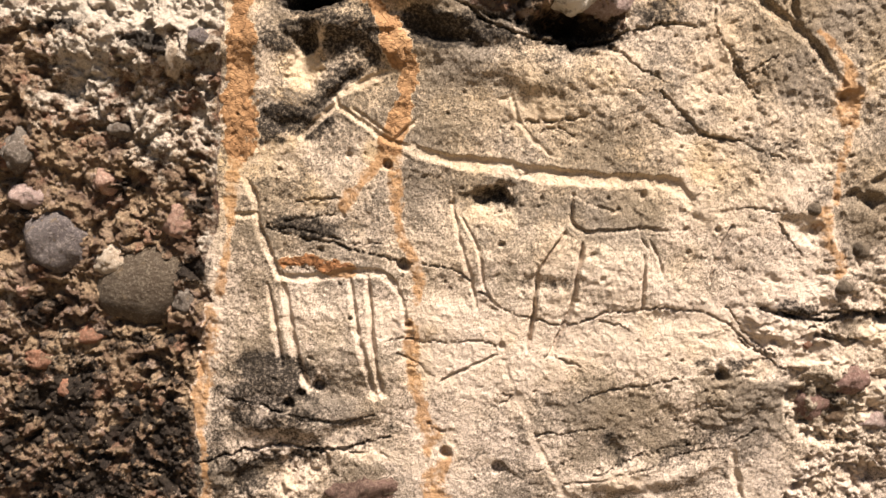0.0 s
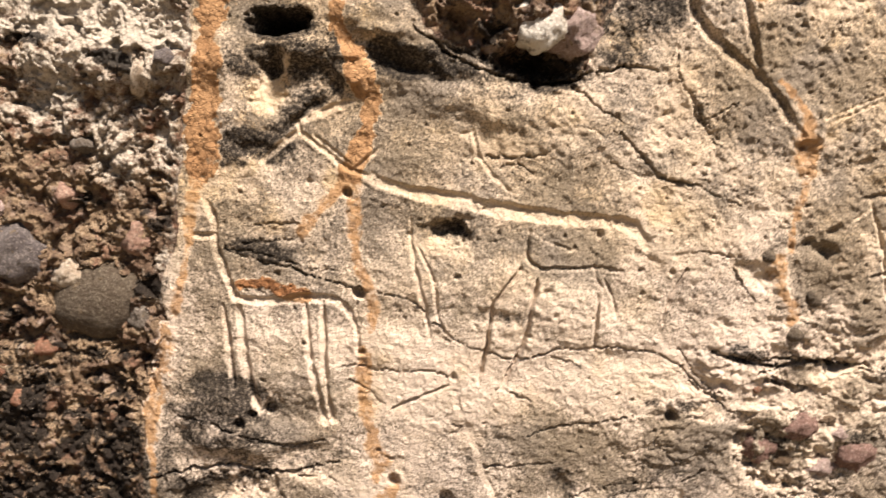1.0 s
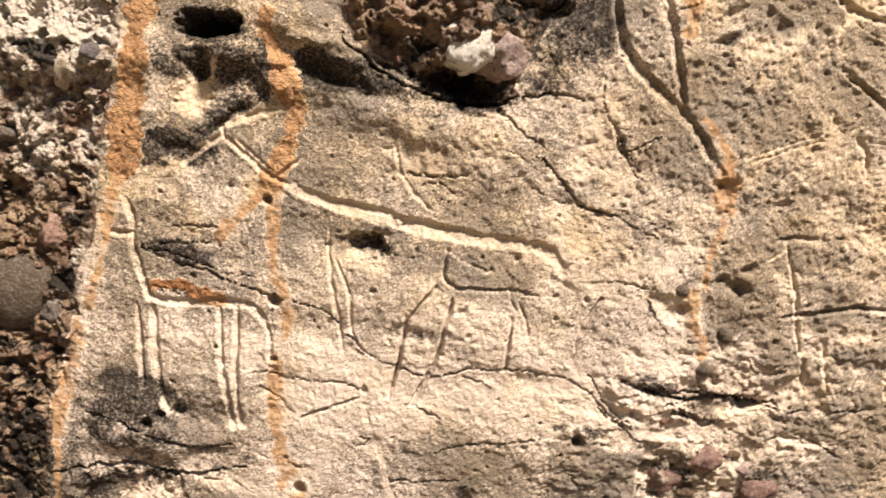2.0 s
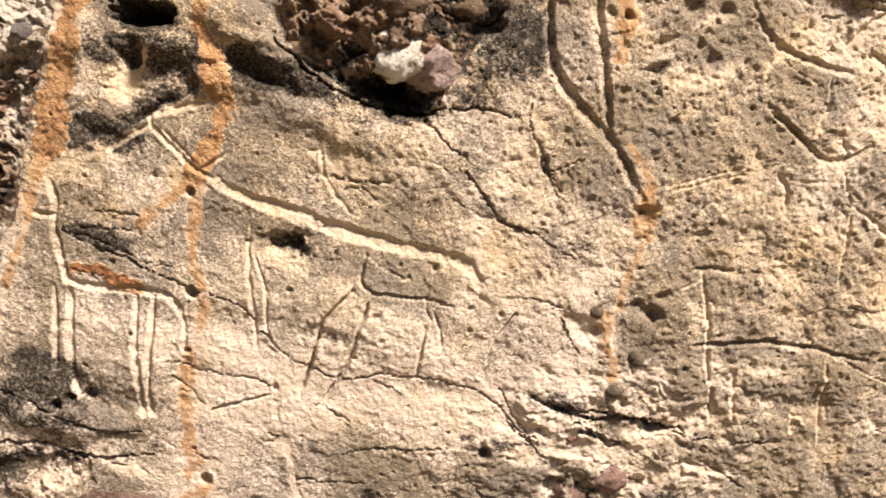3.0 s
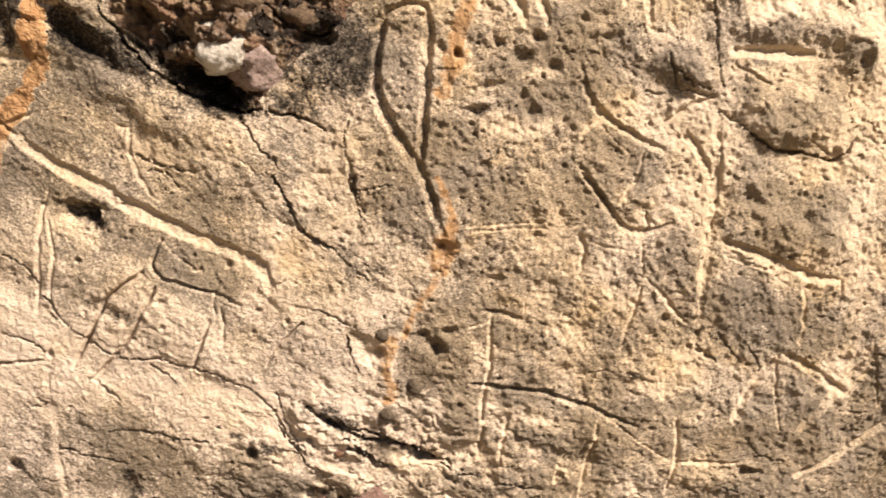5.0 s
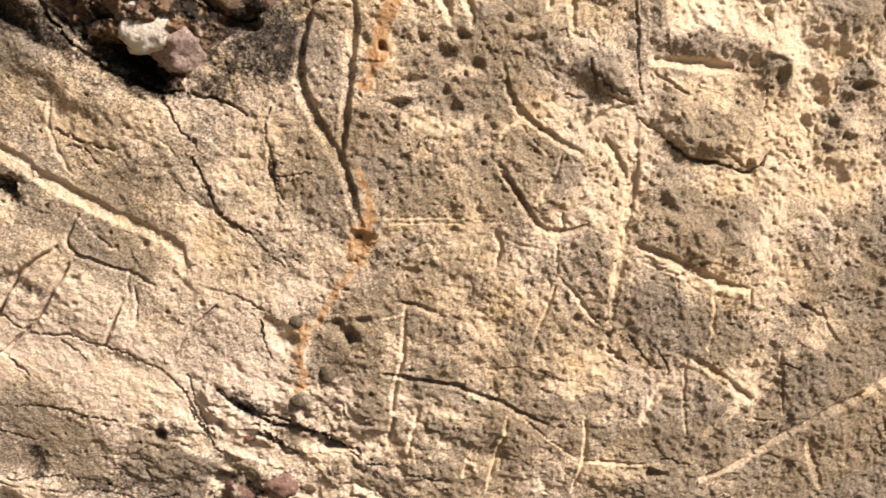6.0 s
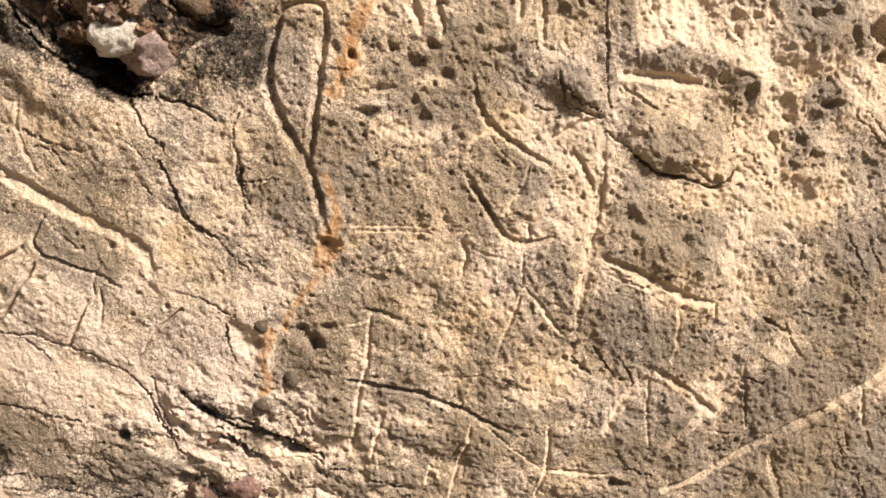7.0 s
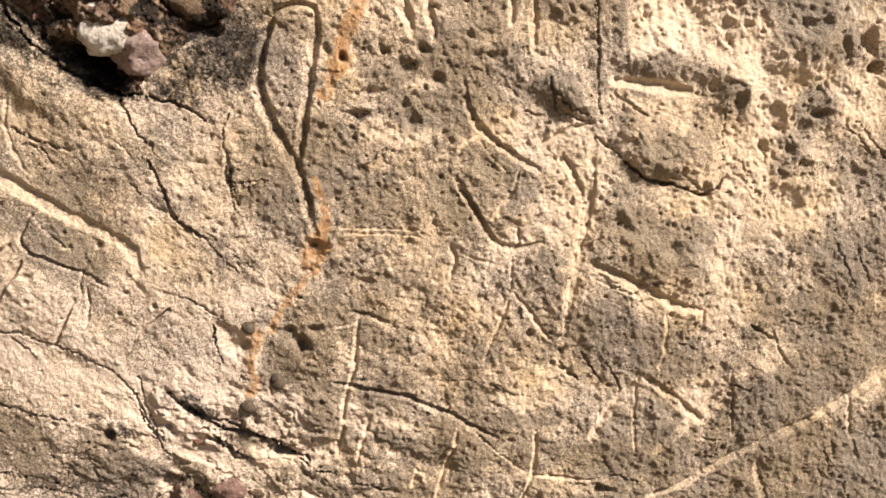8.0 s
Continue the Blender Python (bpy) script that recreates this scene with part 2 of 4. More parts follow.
def to_line(px, pz, points):
    """Distance from each place to the polyline, and how far along it (0 to 1)."""
    lengths = [math.dist(a, b) for a, b in zip(points, points[1:])]
    whole, gone = sum(lengths), 0.0
    near, along = np.full(px.shape, 1e9), np.zeros(px.shape)
    for (ax, az), (bx, bz), n in zip(points, points[1:], lengths):
        t = np.clip(((px - ax) * (bx - ax) + (pz - az) * (bz - az)) / (n * n + 1e-9), 0, 1)
        d = np.hypot(px - ax - t * (bx - ax), pz - az - t * (bz - az))
        along = np.where(d < near, (gone + t * n) / whole, along)
        near = np.minimum(near, d)
        gone += n
    return near, along


def inside(px, pz, corners):
    """Signed distance to a closed outline, positive within."""
    near, _ = to_line(px, pz, corners + corners[:1])
    odd = np.zeros(px.shape, bool)
    for (ax, az), (bx, bz) in zip(corners, corners[1:] + corners[:1]):
        cut = (az > pz) != (bz > pz)
        odd ^= cut & (px < (bx - ax) * (pz - az) / (bz - az + 1e-9) + ax)
    return np.where(odd, near, -near)


def smooth_line(points, steps=5):
    """A rounded run through the corner points."""
    p = [Vector(points[0])] + [Vector(q) for q in points] + [Vector(points[-1])]
    run = []
    for a, b, c, d in zip(p, p[1:], p[2:], p[3:]):
        for k in range(steps):
            t = k / steps
            run.append(tuple(0.5 * (2 * b + (c - a) * t + (2 * a - 5 * b + 4 * c - d) * t * t + (3 * b - a - 3 * c + d) * t ** 3)))
    return run + [tuple(points[-1])]


WX, WZ = X + 1.9 * cloud(X, Z, 14, 301, 4, 0.65), Z + 1.9 * cloud(X, Z, 14, 331, 4, 0.65)   # ragged edges
RX, RZ = X + 9 * cloud(X, Z, 30, 401, 4), Z + 9 * cloud(X, Z, 30, 431, 4)       # ragged patches

# coarse and fine weathering; the upper part towards large x is more deeply pocked than the rest
POCKED = ease(X + 0.45 * (Z - 1500) + 120 * cloud(X, Z, 160, 11, 3), 180, 620)
height = (3.2 + 1.8 * POCKED) * cloud(X, Z, 110, 1, 4) + (3.0 + 1.6 * POCKED) * cloud(X, Z, 40, 21, 4, 0.55) + (1.0 + 0.5 * POCKED) * cloud(WX, WZ, 11, 41, 4, 0.6)
height -= 1.5 * np.abs(cloud(X * 0.5 + Z * 0.6, Z * 1.7 - X * 0.15, 30, 61, 5, 0.6))
height += (0.3 + 0.45 * POCKED) * grains(WX + RX - X, WZ + RZ - Z, 7.5, 58, 0.3)[0] * 2.0
height += (0.70 + 0.25 * POCKED) * cloud(X, Z, 4.6, 47, 2)
height -= (0.8 + 0.6 * POCKED) * ease(cloud(WX, WZ, 19, 51, 4, 0.65), 0.1, 0.55) + (0.5 + 0.3 * POCKED) * ease(cloud(WX, WZ, 7.5, 55, 2), 0.28, 0.55)
height = np.clip(height, -12, 9)
chips = shards(RX, RZ, 30, 961)[0]
height += (0.1 + 0.35 * POCKED) * (chips - 0.5)
KNOBS = cloud(RX, RZ, 52, 91, 5, 0.62)
height += POCKED * 2.4 * ease(KNOBS, -0.25, 0.35)
patina = 0.66 + POCKED * (0.06 + 0.6 * KNOBS) + 0.9 * cloud(X, Z, 95, 81, 5, 0.6) + (1 - POCKED) * 0.35 * cloud(RX + 0.3 * RZ, RZ * 1.6 - 0.3 * RX, 40, 85, 5, 0.65)
bloom = ease(1560 - Z + 60 * cloud(RX, RZ, 90, 971, 4, 0.6) + 0.10 * X, -20, 120) * ease(640 - X - 0.3 * (Z - 1400) + 90 * cloud(RX, RZ, 80, 975, 3), -60, 160)
lichen_shade, pale, ochre, tint = (np.zeros_like(X) for _ in range(4))
owner = np.zeros(X.shape, np.int32)
parts, figures = [], []


def window(points, reach):
    """The patch of the sheet round some points."""
    ax, az = min(p[0] for p in points) - reach, min(p[1] for p in points) - reach
    bx, bz = max(p[0] for p in points) + reach, max(p[1] for p in points) + reach
    i, j = np.searchsorted(zs, (az, bz))
    k, m = np.searchsorted(xs, (ax, bx))
    return np.s_[i:j, k:m]


def oval(x, z, rx, rz, turn, ragged):
    w = window([(x, z)], max(rx, rz) * 2.2 + 14)
    px, pz = (RX, RZ) if ragged else (WX, WZ)
    u, v, c, s = px[w] - x, pz[w] - z, math.cos(radians(turn)), math.sin(radians(turn))
    return w, np.hypot((u * c + v * s) / rx, (v * c - u * s) / rz)


def swell(x, z, rx, rz, turn, high):
    w, d = oval(x, z, rx, rz, turn, True)
    height[w] += high * 0.8 * (1 - ease(d, 0.35, 1.25))


def hollow(x, z, rx, rz, turn, deep):
    drilled = max(rx, rz) < 9.5 and deep >= 9
    w, d = oval(x, z, rx, rz, turn, max(rx, rz) > 16)
    if not drilled:
        d = d * (1 + 0.45 * cloud(X[w], Z[w], 12, 770, 3, 0.6))
    shape = 1 - ease(d, 0.5 if drilled else 0.15, 1.1)
    height[w] -= deep * shape


# blackens an oval: lichen in places, painted shade in others
def lichen_shade_patch(x, z, rx, rz, turn, strength):
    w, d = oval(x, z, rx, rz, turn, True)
    lichen_shade[w] = np.maximum(lichen_shade[w], strength * (1 - ease(d, 0.3, 1.5)) * (0.45 + 0.75 * ease(cloud(X[w] + 0.6 * Z[w], Z[w] - 0.6 * X[w], 34, 780, 5, 0.65), -0.35, 0.3)))


def patina_patch(x, z, rx, rz, turn, strength):
    w, d = oval(x, z, rx, rz, turn, True)
    patina[w] += 1.1 * strength * (1 - ease(d, 0.3, 1.5)) * (0.7 + 0.8 * cloud(X[w], Z[w], 30, 788, 4, 0.6))


def pale_patch(x, z, rx, rz, turn, strength):
    w, d = oval(x, z, rx, rz, turn, True)
    k = strength * (1 - ease(d, 0.3, 1.35))
    pale[w] = np.maximum(pale[w], 0.7 * k * (0.7 + 0.6 * cloud(X[w], Z[w], 40, 785, 4, 0.6)))
    patina[w] -= 0.5 * k


def crack(points, wide, deep):
    run = smooth_line(points, 3)
    w = window(run, wide * 2 + 12)
    jag = 4.2 * cloud(X[w], Z[w], 13, 760, 4, 0.75)
    d, s = to_line(WX[w] + jag, WZ[w] + jag[::-1, ::-1], run)
    half = wide * 0.27 * (0.35 + 0.65 * np.sqrt(np.sin(math.pi * np.clip(s, 0.02, 0.98)))) * (1 + 0.6 * wave(X[w], Z[w], 11, 700) + 0.5 * wave(X[w], Z[w], 5, 703))
    half = np.maximum(half, 0.9) * (0.45 + 0.55 * ease(wave(X[w], Z[w], 27, 704), -0.7, -0.2))
    height[w] -= 1.7 * deep * np.clip(1 - d / half, 0, 1) ** 0.6 * (0.75 + 0.5 * wave(X[w], Z[w], 19, 701))
    lip, _ = to_line(WX[w] + jag, WZ[w] + jag[::-1, ::-1] - 1.1 * wide - 2, run)
    height[w] += 0.13 * deep * np.exp(-(lip / (1.2 * wide + 3)) ** 2) * (0.6 + 0.6 * wave(X[w], Z[w], 21, 702)) * (d > half)


def whole_run(points):
    return sum(math.dist(a, b) for a, b in zip(points, points[1:]))


def figure(name, label):
    figures.append((name, label))


def groove(points, wide, deep, fresh, name="engraved_line"):
    run = smooth_line(points)
    w = window(run, wide * 1.5 + 6)
    d, s = to_line(WX[w], WZ[w], run)
    half = wide * 0.5 * (0.62 + 0.45 * np.sqrt(np.sin(math.pi * np.clip(s, 0.015, 0.985)))) * (1 + 0.22 * wave(X[w], Z[w], 22, 720) + 0.12 * wave(X[w], Z[w], 7, 721))
    half = np.maximum(half, 1.7)
    e = d / half
    # steep upper wall, gently sloping lower one: the deepest line lies above the middle
    d2, _ = to_line(WX[w] - 0.10 * wide, WZ[w] - 0.31 * wide, run)
    cut = np.where(e < 1, 0.5 * (1 - e ** 1.45) + 0.5 * np.clip(1 - (d2 / (0.62 * half)) ** 1.3, 0, 1) * (1 - e ** 6), 0)
    ends = 0.5 + 0.5 * ease(np.sin(math.pi * s), 0.0, 0.35)
    deep = min((0.85 if wide > 9 else 1.15) * deep, (0.66 if wide > 9 else 1.2) * wide)
    height[w] = np.where(e < 1, height[w] - deep * cut * ends * (1 + 0.25 * wave(X[w], Z[w], 9, 730) + 0.2 * wave(X[w], Z[w], 30, 731)), height[w])
    height[w] += 0.35 * np.exp(-((e - 1.25) / 0.3) ** 2)
    k = 1 - ease(e, 0.75, 1.35)
    patina[w] -= (0.15 + 0.45 * fresh) * k
    pale[w] = np.maximum(pale[w], 0.6 * fresh * k * (0.75 + 0.5 * wave(X[w], Z[w], 24, 735)))
    lichen_shade[w] *= 1 - 0.8 * fresh * k
    parts.append((name, len(figures) - 1, ""))
    owner[w] = np.where(e < 1.05, len(parts), owner[w])


def streak(points, wide, thick, label):
    """Dried mud: a thick run is broken into flakes, a thin one only stains the stone."""
    run = smooth_line(points)
    w = window(run, wide + 16)
    d, s = to_line(RX[w] * 0.5 + WX[w] * 0.5, RZ[w] * 0.5 + WZ[w] * 0.5, run)
    half = wide * 0.5 * (0.86 + 0.35 * wave(X[w], Z[w], 30, 740) + 0.25 * wave(X[w], Z[w], 10, 741) + 0.2 * wave(X[w], Z[w], 4, 742))
    e = d / half
    crust = thick >= 1.0
    k = 1 - ease(e, 0.8, 1.15) if crust else 1 - ease(e, 0.45, 1.45)
    ochre[w] = np.maximum(ochre[w], (0.95 if crust else 0.52 + 0.3 * max(thick - 0.4, 0)) * k)
    patina[w] -= 0.4 * k
    lichen_shade[w] *= 1 - 0.9 * k
    figures.append(("mud_streak", label))
    if not crust:
        parts.append(("mud_stain", len(figures) - 1, ""))
        owner[w] = np.where((e < 1) & (owner[w] == 0), len(parts), owner[w])
        return
    # flakes: cells of a jittered lattice, with curled edges and uneven thickness
    size = 11.0
    u, v = (RX[w] * 0.6 + WX[w] * 0.4) / size, (RZ[w] * 0.6 + WZ[w] * 0.4) / (size * 0.8)
    iu, iv = np.floor(u), np.floor(v)
    near, second, name = np.full(u.shape, 9.0), np.full(u.shape, 9.0), np.zeros(u.shape)
    for du in (-1, 0, 1):
        for dv in (-1, 0, 1):
            cu, cv = iu + du, iv + dv
            q = np.hypot(u - cu - lattice(cu, cv, 911), v - cv - lattice(cu, cv, 912))
            second = np.where(q < near, near, np.minimum(second, q))
            name = np.where(q < near, cu * 1000 + cv, name)
            near = np.minimum(near, q)
    level = lattice(name, name * 0, 913)
    kept = (level > 0.14) | (e < 0.3)
    gap = ease(second - near, 0.02, 0.10)
    body = (1 - ease(e, 0.85, 1.03)) * kept
    height[w] += thick * body * (0.6 + 0.45 * level) * (0.3 + 0.7 * gap) + 0.2 * body * cloud(X[w], Z[w], 8, 915, 3)
    ochre[w] *= np.where(kept | (e > 1.2), 1.0, 0.55)
    name = np.floor(s * whole_run(run) / 24)
    for cell in np.unique(name[(e < 1) & kept]):
        parts.append(("mud_flake", len(figures) - 1, ""))
        owner[w] = np.where((e < 1) & (name == cell) & (owner[w] <= 0), len(parts), owner[w])


# gravel-bearing band beside the smooth face, knobbly overhang above it, red lump below
LEFT = [(-3400, 1950), (-235, 1850), (-236, 1761), (-241, 1643), (-249, 1564), (-247, 1534), (-254, 1509), (-268, 1471), (-259, 1433), (-258, 1394),
        (-280, 1327), (-285, 1259), (-286, 1201), (-300, 1100), (-420, -200), (-3400, -200)]
TOP = [(-16, 1840), (10, 1760), (49, 1747), (99, 1736), (164, 1722), (185, 1735), (191, 1770), (207, 1809), (235, 1850), (250, 1894), (120, 1960), (-30, 1900)]
RED = [(395, 1340), (412, 1364), (457, 1373), (506, 1339), (551, 1262), (526, 1190), (560, 1080), (424, 1100), (393, 1222), (422, 1264), (398, 1306)]
chunk, tint_chunk = shards(RX, RZ, 24, 801)
shard, tint_shard = shards(RX * 0.4 + WX * 0.6, (RZ * 0.4 + WZ * 0.6) * 1.25, 9.5, 821)
fine, tint_fine = grains(WX, WZ, 7, 841, 0.5)
gravel = 6.5 * chunk + 3.0 * shard + 1.6 * fine + 7 * cloud(X, Z, 60, 861, 5, 0.6) + 3.5 * cloud(WX, WZ, 15, 866, 4, 0.65)
gravel -= 12.5 * ease(cloud(RX, RZ * 1.3, 34, 881, 4, 0.6), 0.12, 0.42) + 3.5 * ease(cloud(WX, WZ, 13, 883, 3, 0.6), 0.2, 0.5)
gravel_tint = np.where(fine > 0.3, 0.2 + 0.6 * tint_fine, np.where(tint_chunk > 0.55, tint_shard, 0.3 + 0.4 * tint_chunk))
regions = []
for k, (corners, raise_by, edge) in enumerate(((LEFT, -10, 16), (TOP, 5, 22), (RED, -9, 26))):
    more = (0, 9, 30)[k] * cloud(X, Z, (22, 22, 44)[k], 790, 4, 0.65)
    d = inside(WX * 0.5 + RX * 0.5, WZ * 0.5 + RZ * 0.5, corners) + more
    m = ease(d, -edge * 0.3, edge)
    stuff = gravel if k != 1 else gravel + 6 * cloud(WX, WZ, 16, 796, 4, 0.7)
    height = height * (1 - m) + (stuff + raise_by) * m
    tint = np.where(m > 0.3, gravel_tint, tint)
    regions.append(d > (0, 0, 8)[k])

# broad swells
swell(156, 1682, 156, 54, -10, 8)
swell(163, 1476, 111, 72, 0, 6)
swell(-141, 1403, 97, 45, 0, 5)
swell(45, 1506, 72, 36, 0, 4)
swell(-59, 1721, 54, 24, -10, 14)
swell(-191, 1726, 36, 36, 0, 8)
swell(-35, 1777, 56, 20, -9, 12)
swell(117, 1802, 73, 28, -3, 16)
swell(38, 1804, 36, 30, 9, 10)
swell(232, 1367, 170, 46, 0, 4)
swell(355, 1704, 56, 44, 31, 3)
swell(742, 1946, 75, 38, 17, 8)
swell(817, 1829, 54, 34, 8, 9)
swell(698, 2035, 75, 22, 19, 10)
swell(778, 2048, 34, 47, 23, 9)
swell(846, 2127, 59, 39, 27, 14)
swell(604, 1944, 44, 19, 7, 8)
swell(920, 2009, 50, 36, 34, 7)
swell(921, 2092, 37, 59, 30, 8)
swell(482, 1555, 54, 34, 27, 5)
swell(647, 1522, 70, 35, -4, 5)
swell(921, 1628, 63, 39, 23, 4)
swell(999, 1730, 47, 47, 23, 4)
swell(-193, 1329, 58, 39, -10, 12)
swell(-209, 1233, 71, 32, 5, 10)
swell(226, 1237, 98, 21, 8, 9)
swell(382, 1413, 46, 20, -10, 8)
swell(-122, 1741, 27, 18, 0, 14)
swell(-12, 1755, 48, 15, -10, 16)
swell(48, 1728, 36, 13, -15, 8)
swell(-186, 1673, 24, 30, 0, 7)
swell(90, 1693, 96, 24, -8, 7)
swell(-230, 1388, 18, 36, 0, 4)
swell(-15, 1424, 42, 28, 0, 4)
swell(246, 1451, 39, 26, 0, 6)
swell(-103, 1371, 70, 28, 0, 5)
# hollows and holes
hollow(51, 1556, 29, 16, -5, 9)
hollow(-149, 1700, 20, 31, 0, 14)
hollow(-113, 1709, 30, 30, 0, 6)
hollow(687, 2104, 75, 50, 17, 13)
hollow(843, 2037, 25, 25, 27, 8)
hollow(-12, 1726, 45, 10, -5, 11)
hollow(-89, 1718, 21, 21, 0, 9)
hollow(-113, 1674, 45, 8, 42, 8)
hollow(-174, 1629, 30, 13, 0, 6)
hollow(276, 1678, 36, 36, 0, 3)
hollow(108, 1463, 36, 13, -5, 5)
hollow(-146, 1765, 36, 16, 4, 95)
hollow(-150, 1722, 19, 15, 0, 15)
hollow(136, 1743, 48, 20, -10, 30)
hollow(131, 1733, 58, 18, -16, 26)
hollow(217, 1823, 24, 13, 34, 14)
hollow(46, 1761, 10, 36, 9, 14)
hollow(84, 1816, 22, 10, 9, 14)
hollow(-62, 1590, 6, 6, 0, 12)
hollow(-44, 1480, 8, 8, 0, 15)
hollow(-140, 1340, 8, 8, 9, 12)
hollow(-159, 1334, 6, 6, 0, 10)
hollow(-173, 1322, 8, 8, 9, 12)
hollow(312, 1358, 8, 8, 0, 16)
hollow(65, 1244, 9, 9, 0, 10)
hollow(4, 1262, 8, 8, 0, 10)
hollow(-37, 1414, 5, 5, 0, 7)
hollow(215, 1560, 5, 5, 0, 6)
hollow(176, 1556, 4, 4, 0, 5)
hollow(104, 1555, 4, 4, 0, 4)
hollow(66, 1559, 6, 6, 0, 8)
hollow(65, 1391, 6, 6, 0, 5)
hollow(252, 1344, 5, 5, 0, 5)
hollow(-104, 1327, 6, 6, 9, 3)
hollow(395, 1340, 9, 9, 0, 8)
hollow(370, 1397, 5, 5, 0, 7)
hollow(195, 1269, 15, 15, 0, 6)
hollow(404, 1525, 9, 9, 0, 8)
hollow(313, 1526, 4, 4, 0, 4)
hollow(297, 1523, 5, 5, 0, 5)
hollow(188, 1544, 4, 4, 0, 5)
hollow(458, 1556, 12, 12, 0, 8)
hollow(41, 1557, 13, 13, 0, 6)
hollow(60, 1568, 8, 8, 0, 5)
hollow(385, 1521, 10, 29, 50, 5)
hollow(363, 1866, 6, 6, 31, 10)
hollow(404, 1817, 18, 7, 27, 7)
hollow(428, 1887, 15, 11, 18, 6)
hollow(435, 1915, 8, 8, 27, 8)
hollow(465, 1894, 11, 9, 27, 10)
hollow(462, 1839, 13, 9, 31, 7)
hollow(446, 1851, 7, 6, 31, 6)
hollow(401, 1893, 6, 6, 31, 6)
hollow(409, 1849, 14, 5, 31, 8)
hollow(700, 1680, 6, 6, 23, 9)
hollow(884, 1539, 19, 10, 16, 16)
hollow(737, 1843, 15, 15, 27, 6)
hollow(813, 1850, 18, 16, 23, 7)
hollow(436, 1766, 9, 7, 18, 5)
hollow(468, 1555, 11, 8, 31, 10)
hollow(443, 1562, 11, 6, 27, 8)
hollow(457, 1446, 6, 5, 31, 6)
hollow(788, 2032, 14, 19, 27, 10)
hollow(824, 2148, 24, 13, 34, 12)
hollow(880, 2152, 10, 21, 27, 12)
hollow(896, 2076, 17, 8, 27, 10)
hollow(944, 2013, 20, 11, 30, 6)
hollow(923, 2146, 10, 9, 30, 16)
hollow(905, 2166, 12, 17, 27, 14)
hollow(903, 2008, 12, 10, 34, 8)
hollow(878, 2014, 11, 10, 27, 7)
hollow(809, 1927, 8, 10, 27, 9)
hollow(854, 2032, 10, 6, 23, 6)
hollow(470, 1579, 13, 7, 27, 8)
hollow(981, 2024, 12, 21, 30, 6)
hollow(475, 1953, 6, 6, 31, 4)
hollow(515, 1946, 13, 8, 31, 5)
hollow(551, 2014, 11, 12, 27, 5)
hollow(499, 1653, 9, 5, 18, 4)
hollow(427, 1669, 10, 7, 22, 4)
hollow(745, 1550, 6, 4, 27, 6)
hollow(709, 1837, 5, 5, 27, 3)
hollow(825, 2109, 10, 7, 23, 5)
hollow(770, 2130, 9, 10, 27, 5)
hollow(505, 1421, 21, 10, 17, 14)
hollow(434, 1666, 18, 16, 27, 5)
hollow(405, 1514, 13, 31, 50, 3)
# ledges, knobs and pits
hollow(-196, 1237, 76, 28, 10, 15)
hollow(124, 1735, 51, 15, -7, 30)
hollow(56, 1559, 24, 15, 9, 5)
swell(-143, 1307, 97, 22, 9, 9)
swell(-338, 1715, 117, 31, 0, 14)
swell(188, 1477, 43, 37, 0, 6)
swell(740, 1944, 66, 34, 15, 9)
swell(820, 1845, 51, 36, 15, 6)
swell(887, 2015, 22, 39, 8, 6)
swell(855, 2149, 34, 34, 27, 7)
swell(607, 1956, 28, 30, 27, 6)
swell(781, 2047, 18, 32, 36, 7)
hollow(436, 1812, 21, 6, 38, 5)
hollow(442, 1914, 10, 8, 27, 6)
hollow(397, 1892, 6, 6, 27, 5)
hollow(881, 2046, 19, 11, 55, 6)
hollow(849, 2001, 7, 14, 55, 5)
# broken, bedded ledges low on the face
RUBBLE = ease(inside(RX, RZ, [(306, 1440), (364, 1474), (521, 1512), (645, 1493), (640, 1373), (276, 1283), (260, 1324)]), -25, 40)
ledges = cloud(RX * 0.55, RZ * 1.25, 34, 981, 5, 0.6)
height += RUBBLE * (4.5 * ledges + 3.0 * ease(ledges, -0.05, 0.12) + 1.6 * (shards(RX, RZ * 1.5, 17, 985)[0] - 0.5))
patina += RUBBLE * (0.5 * ease(ledges, -0.1, 0.3) - 0.42)
hollow(498, 1423, 23, 7, -6, 13)
hollow(382, 1432, 25, 6, -10, 8)
hollow(456, 1399, 18, 5, -16, 7)
hollow(396, 1338, 9, 7, 4, 7)
# cracks
crack([(352, 1436), (393, 1426), (431, 1430), (484, 1430), (535, 1421)], 3.8, 7)
crack([(418, 1410), (442, 1402), (471, 1395)], 4.6, 8)
crack([(313, 1438), (337, 1407), (370, 1382)], 3.2, 5)
crack([(571, 1392), (600, 1380), (622, 1368)], 3.4, 5)
crack([(385, 1368), (406, 1361)], 3.3, 5)
crack([(40, 1453), (59, 1437), (97, 1422), (125, 1417), (153, 1419), (175, 1430), (197, 1433), (259, 1434), (291, 1429), (317, 1416), (332, 1405), (346, 1392), (367, 1379)], 3.8, 5)
crack([(85, 1638), (103, 1636), (127, 1639), (149, 1643)], 3.0, 4)
crack([(101, 1625), (119, 1630), (140, 1620)], 2.9, 3)
crack([(113, 1623), (134, 1610), (152, 1610)], 3.0, 3)
crack([(176, 1710), (185, 1707), (203, 1694), (225, 1683)], 4.1, 6)
crack([(225, 1672), (254, 1645), (273, 1627), (291, 1621), (317, 1619)], 5.5, 8)
crack([(317, 1619), (338, 1610), (363, 1602)], 2.6, 3)
crack([(317, 1625), (365, 1616), (391, 1604)], 2.6, 2)
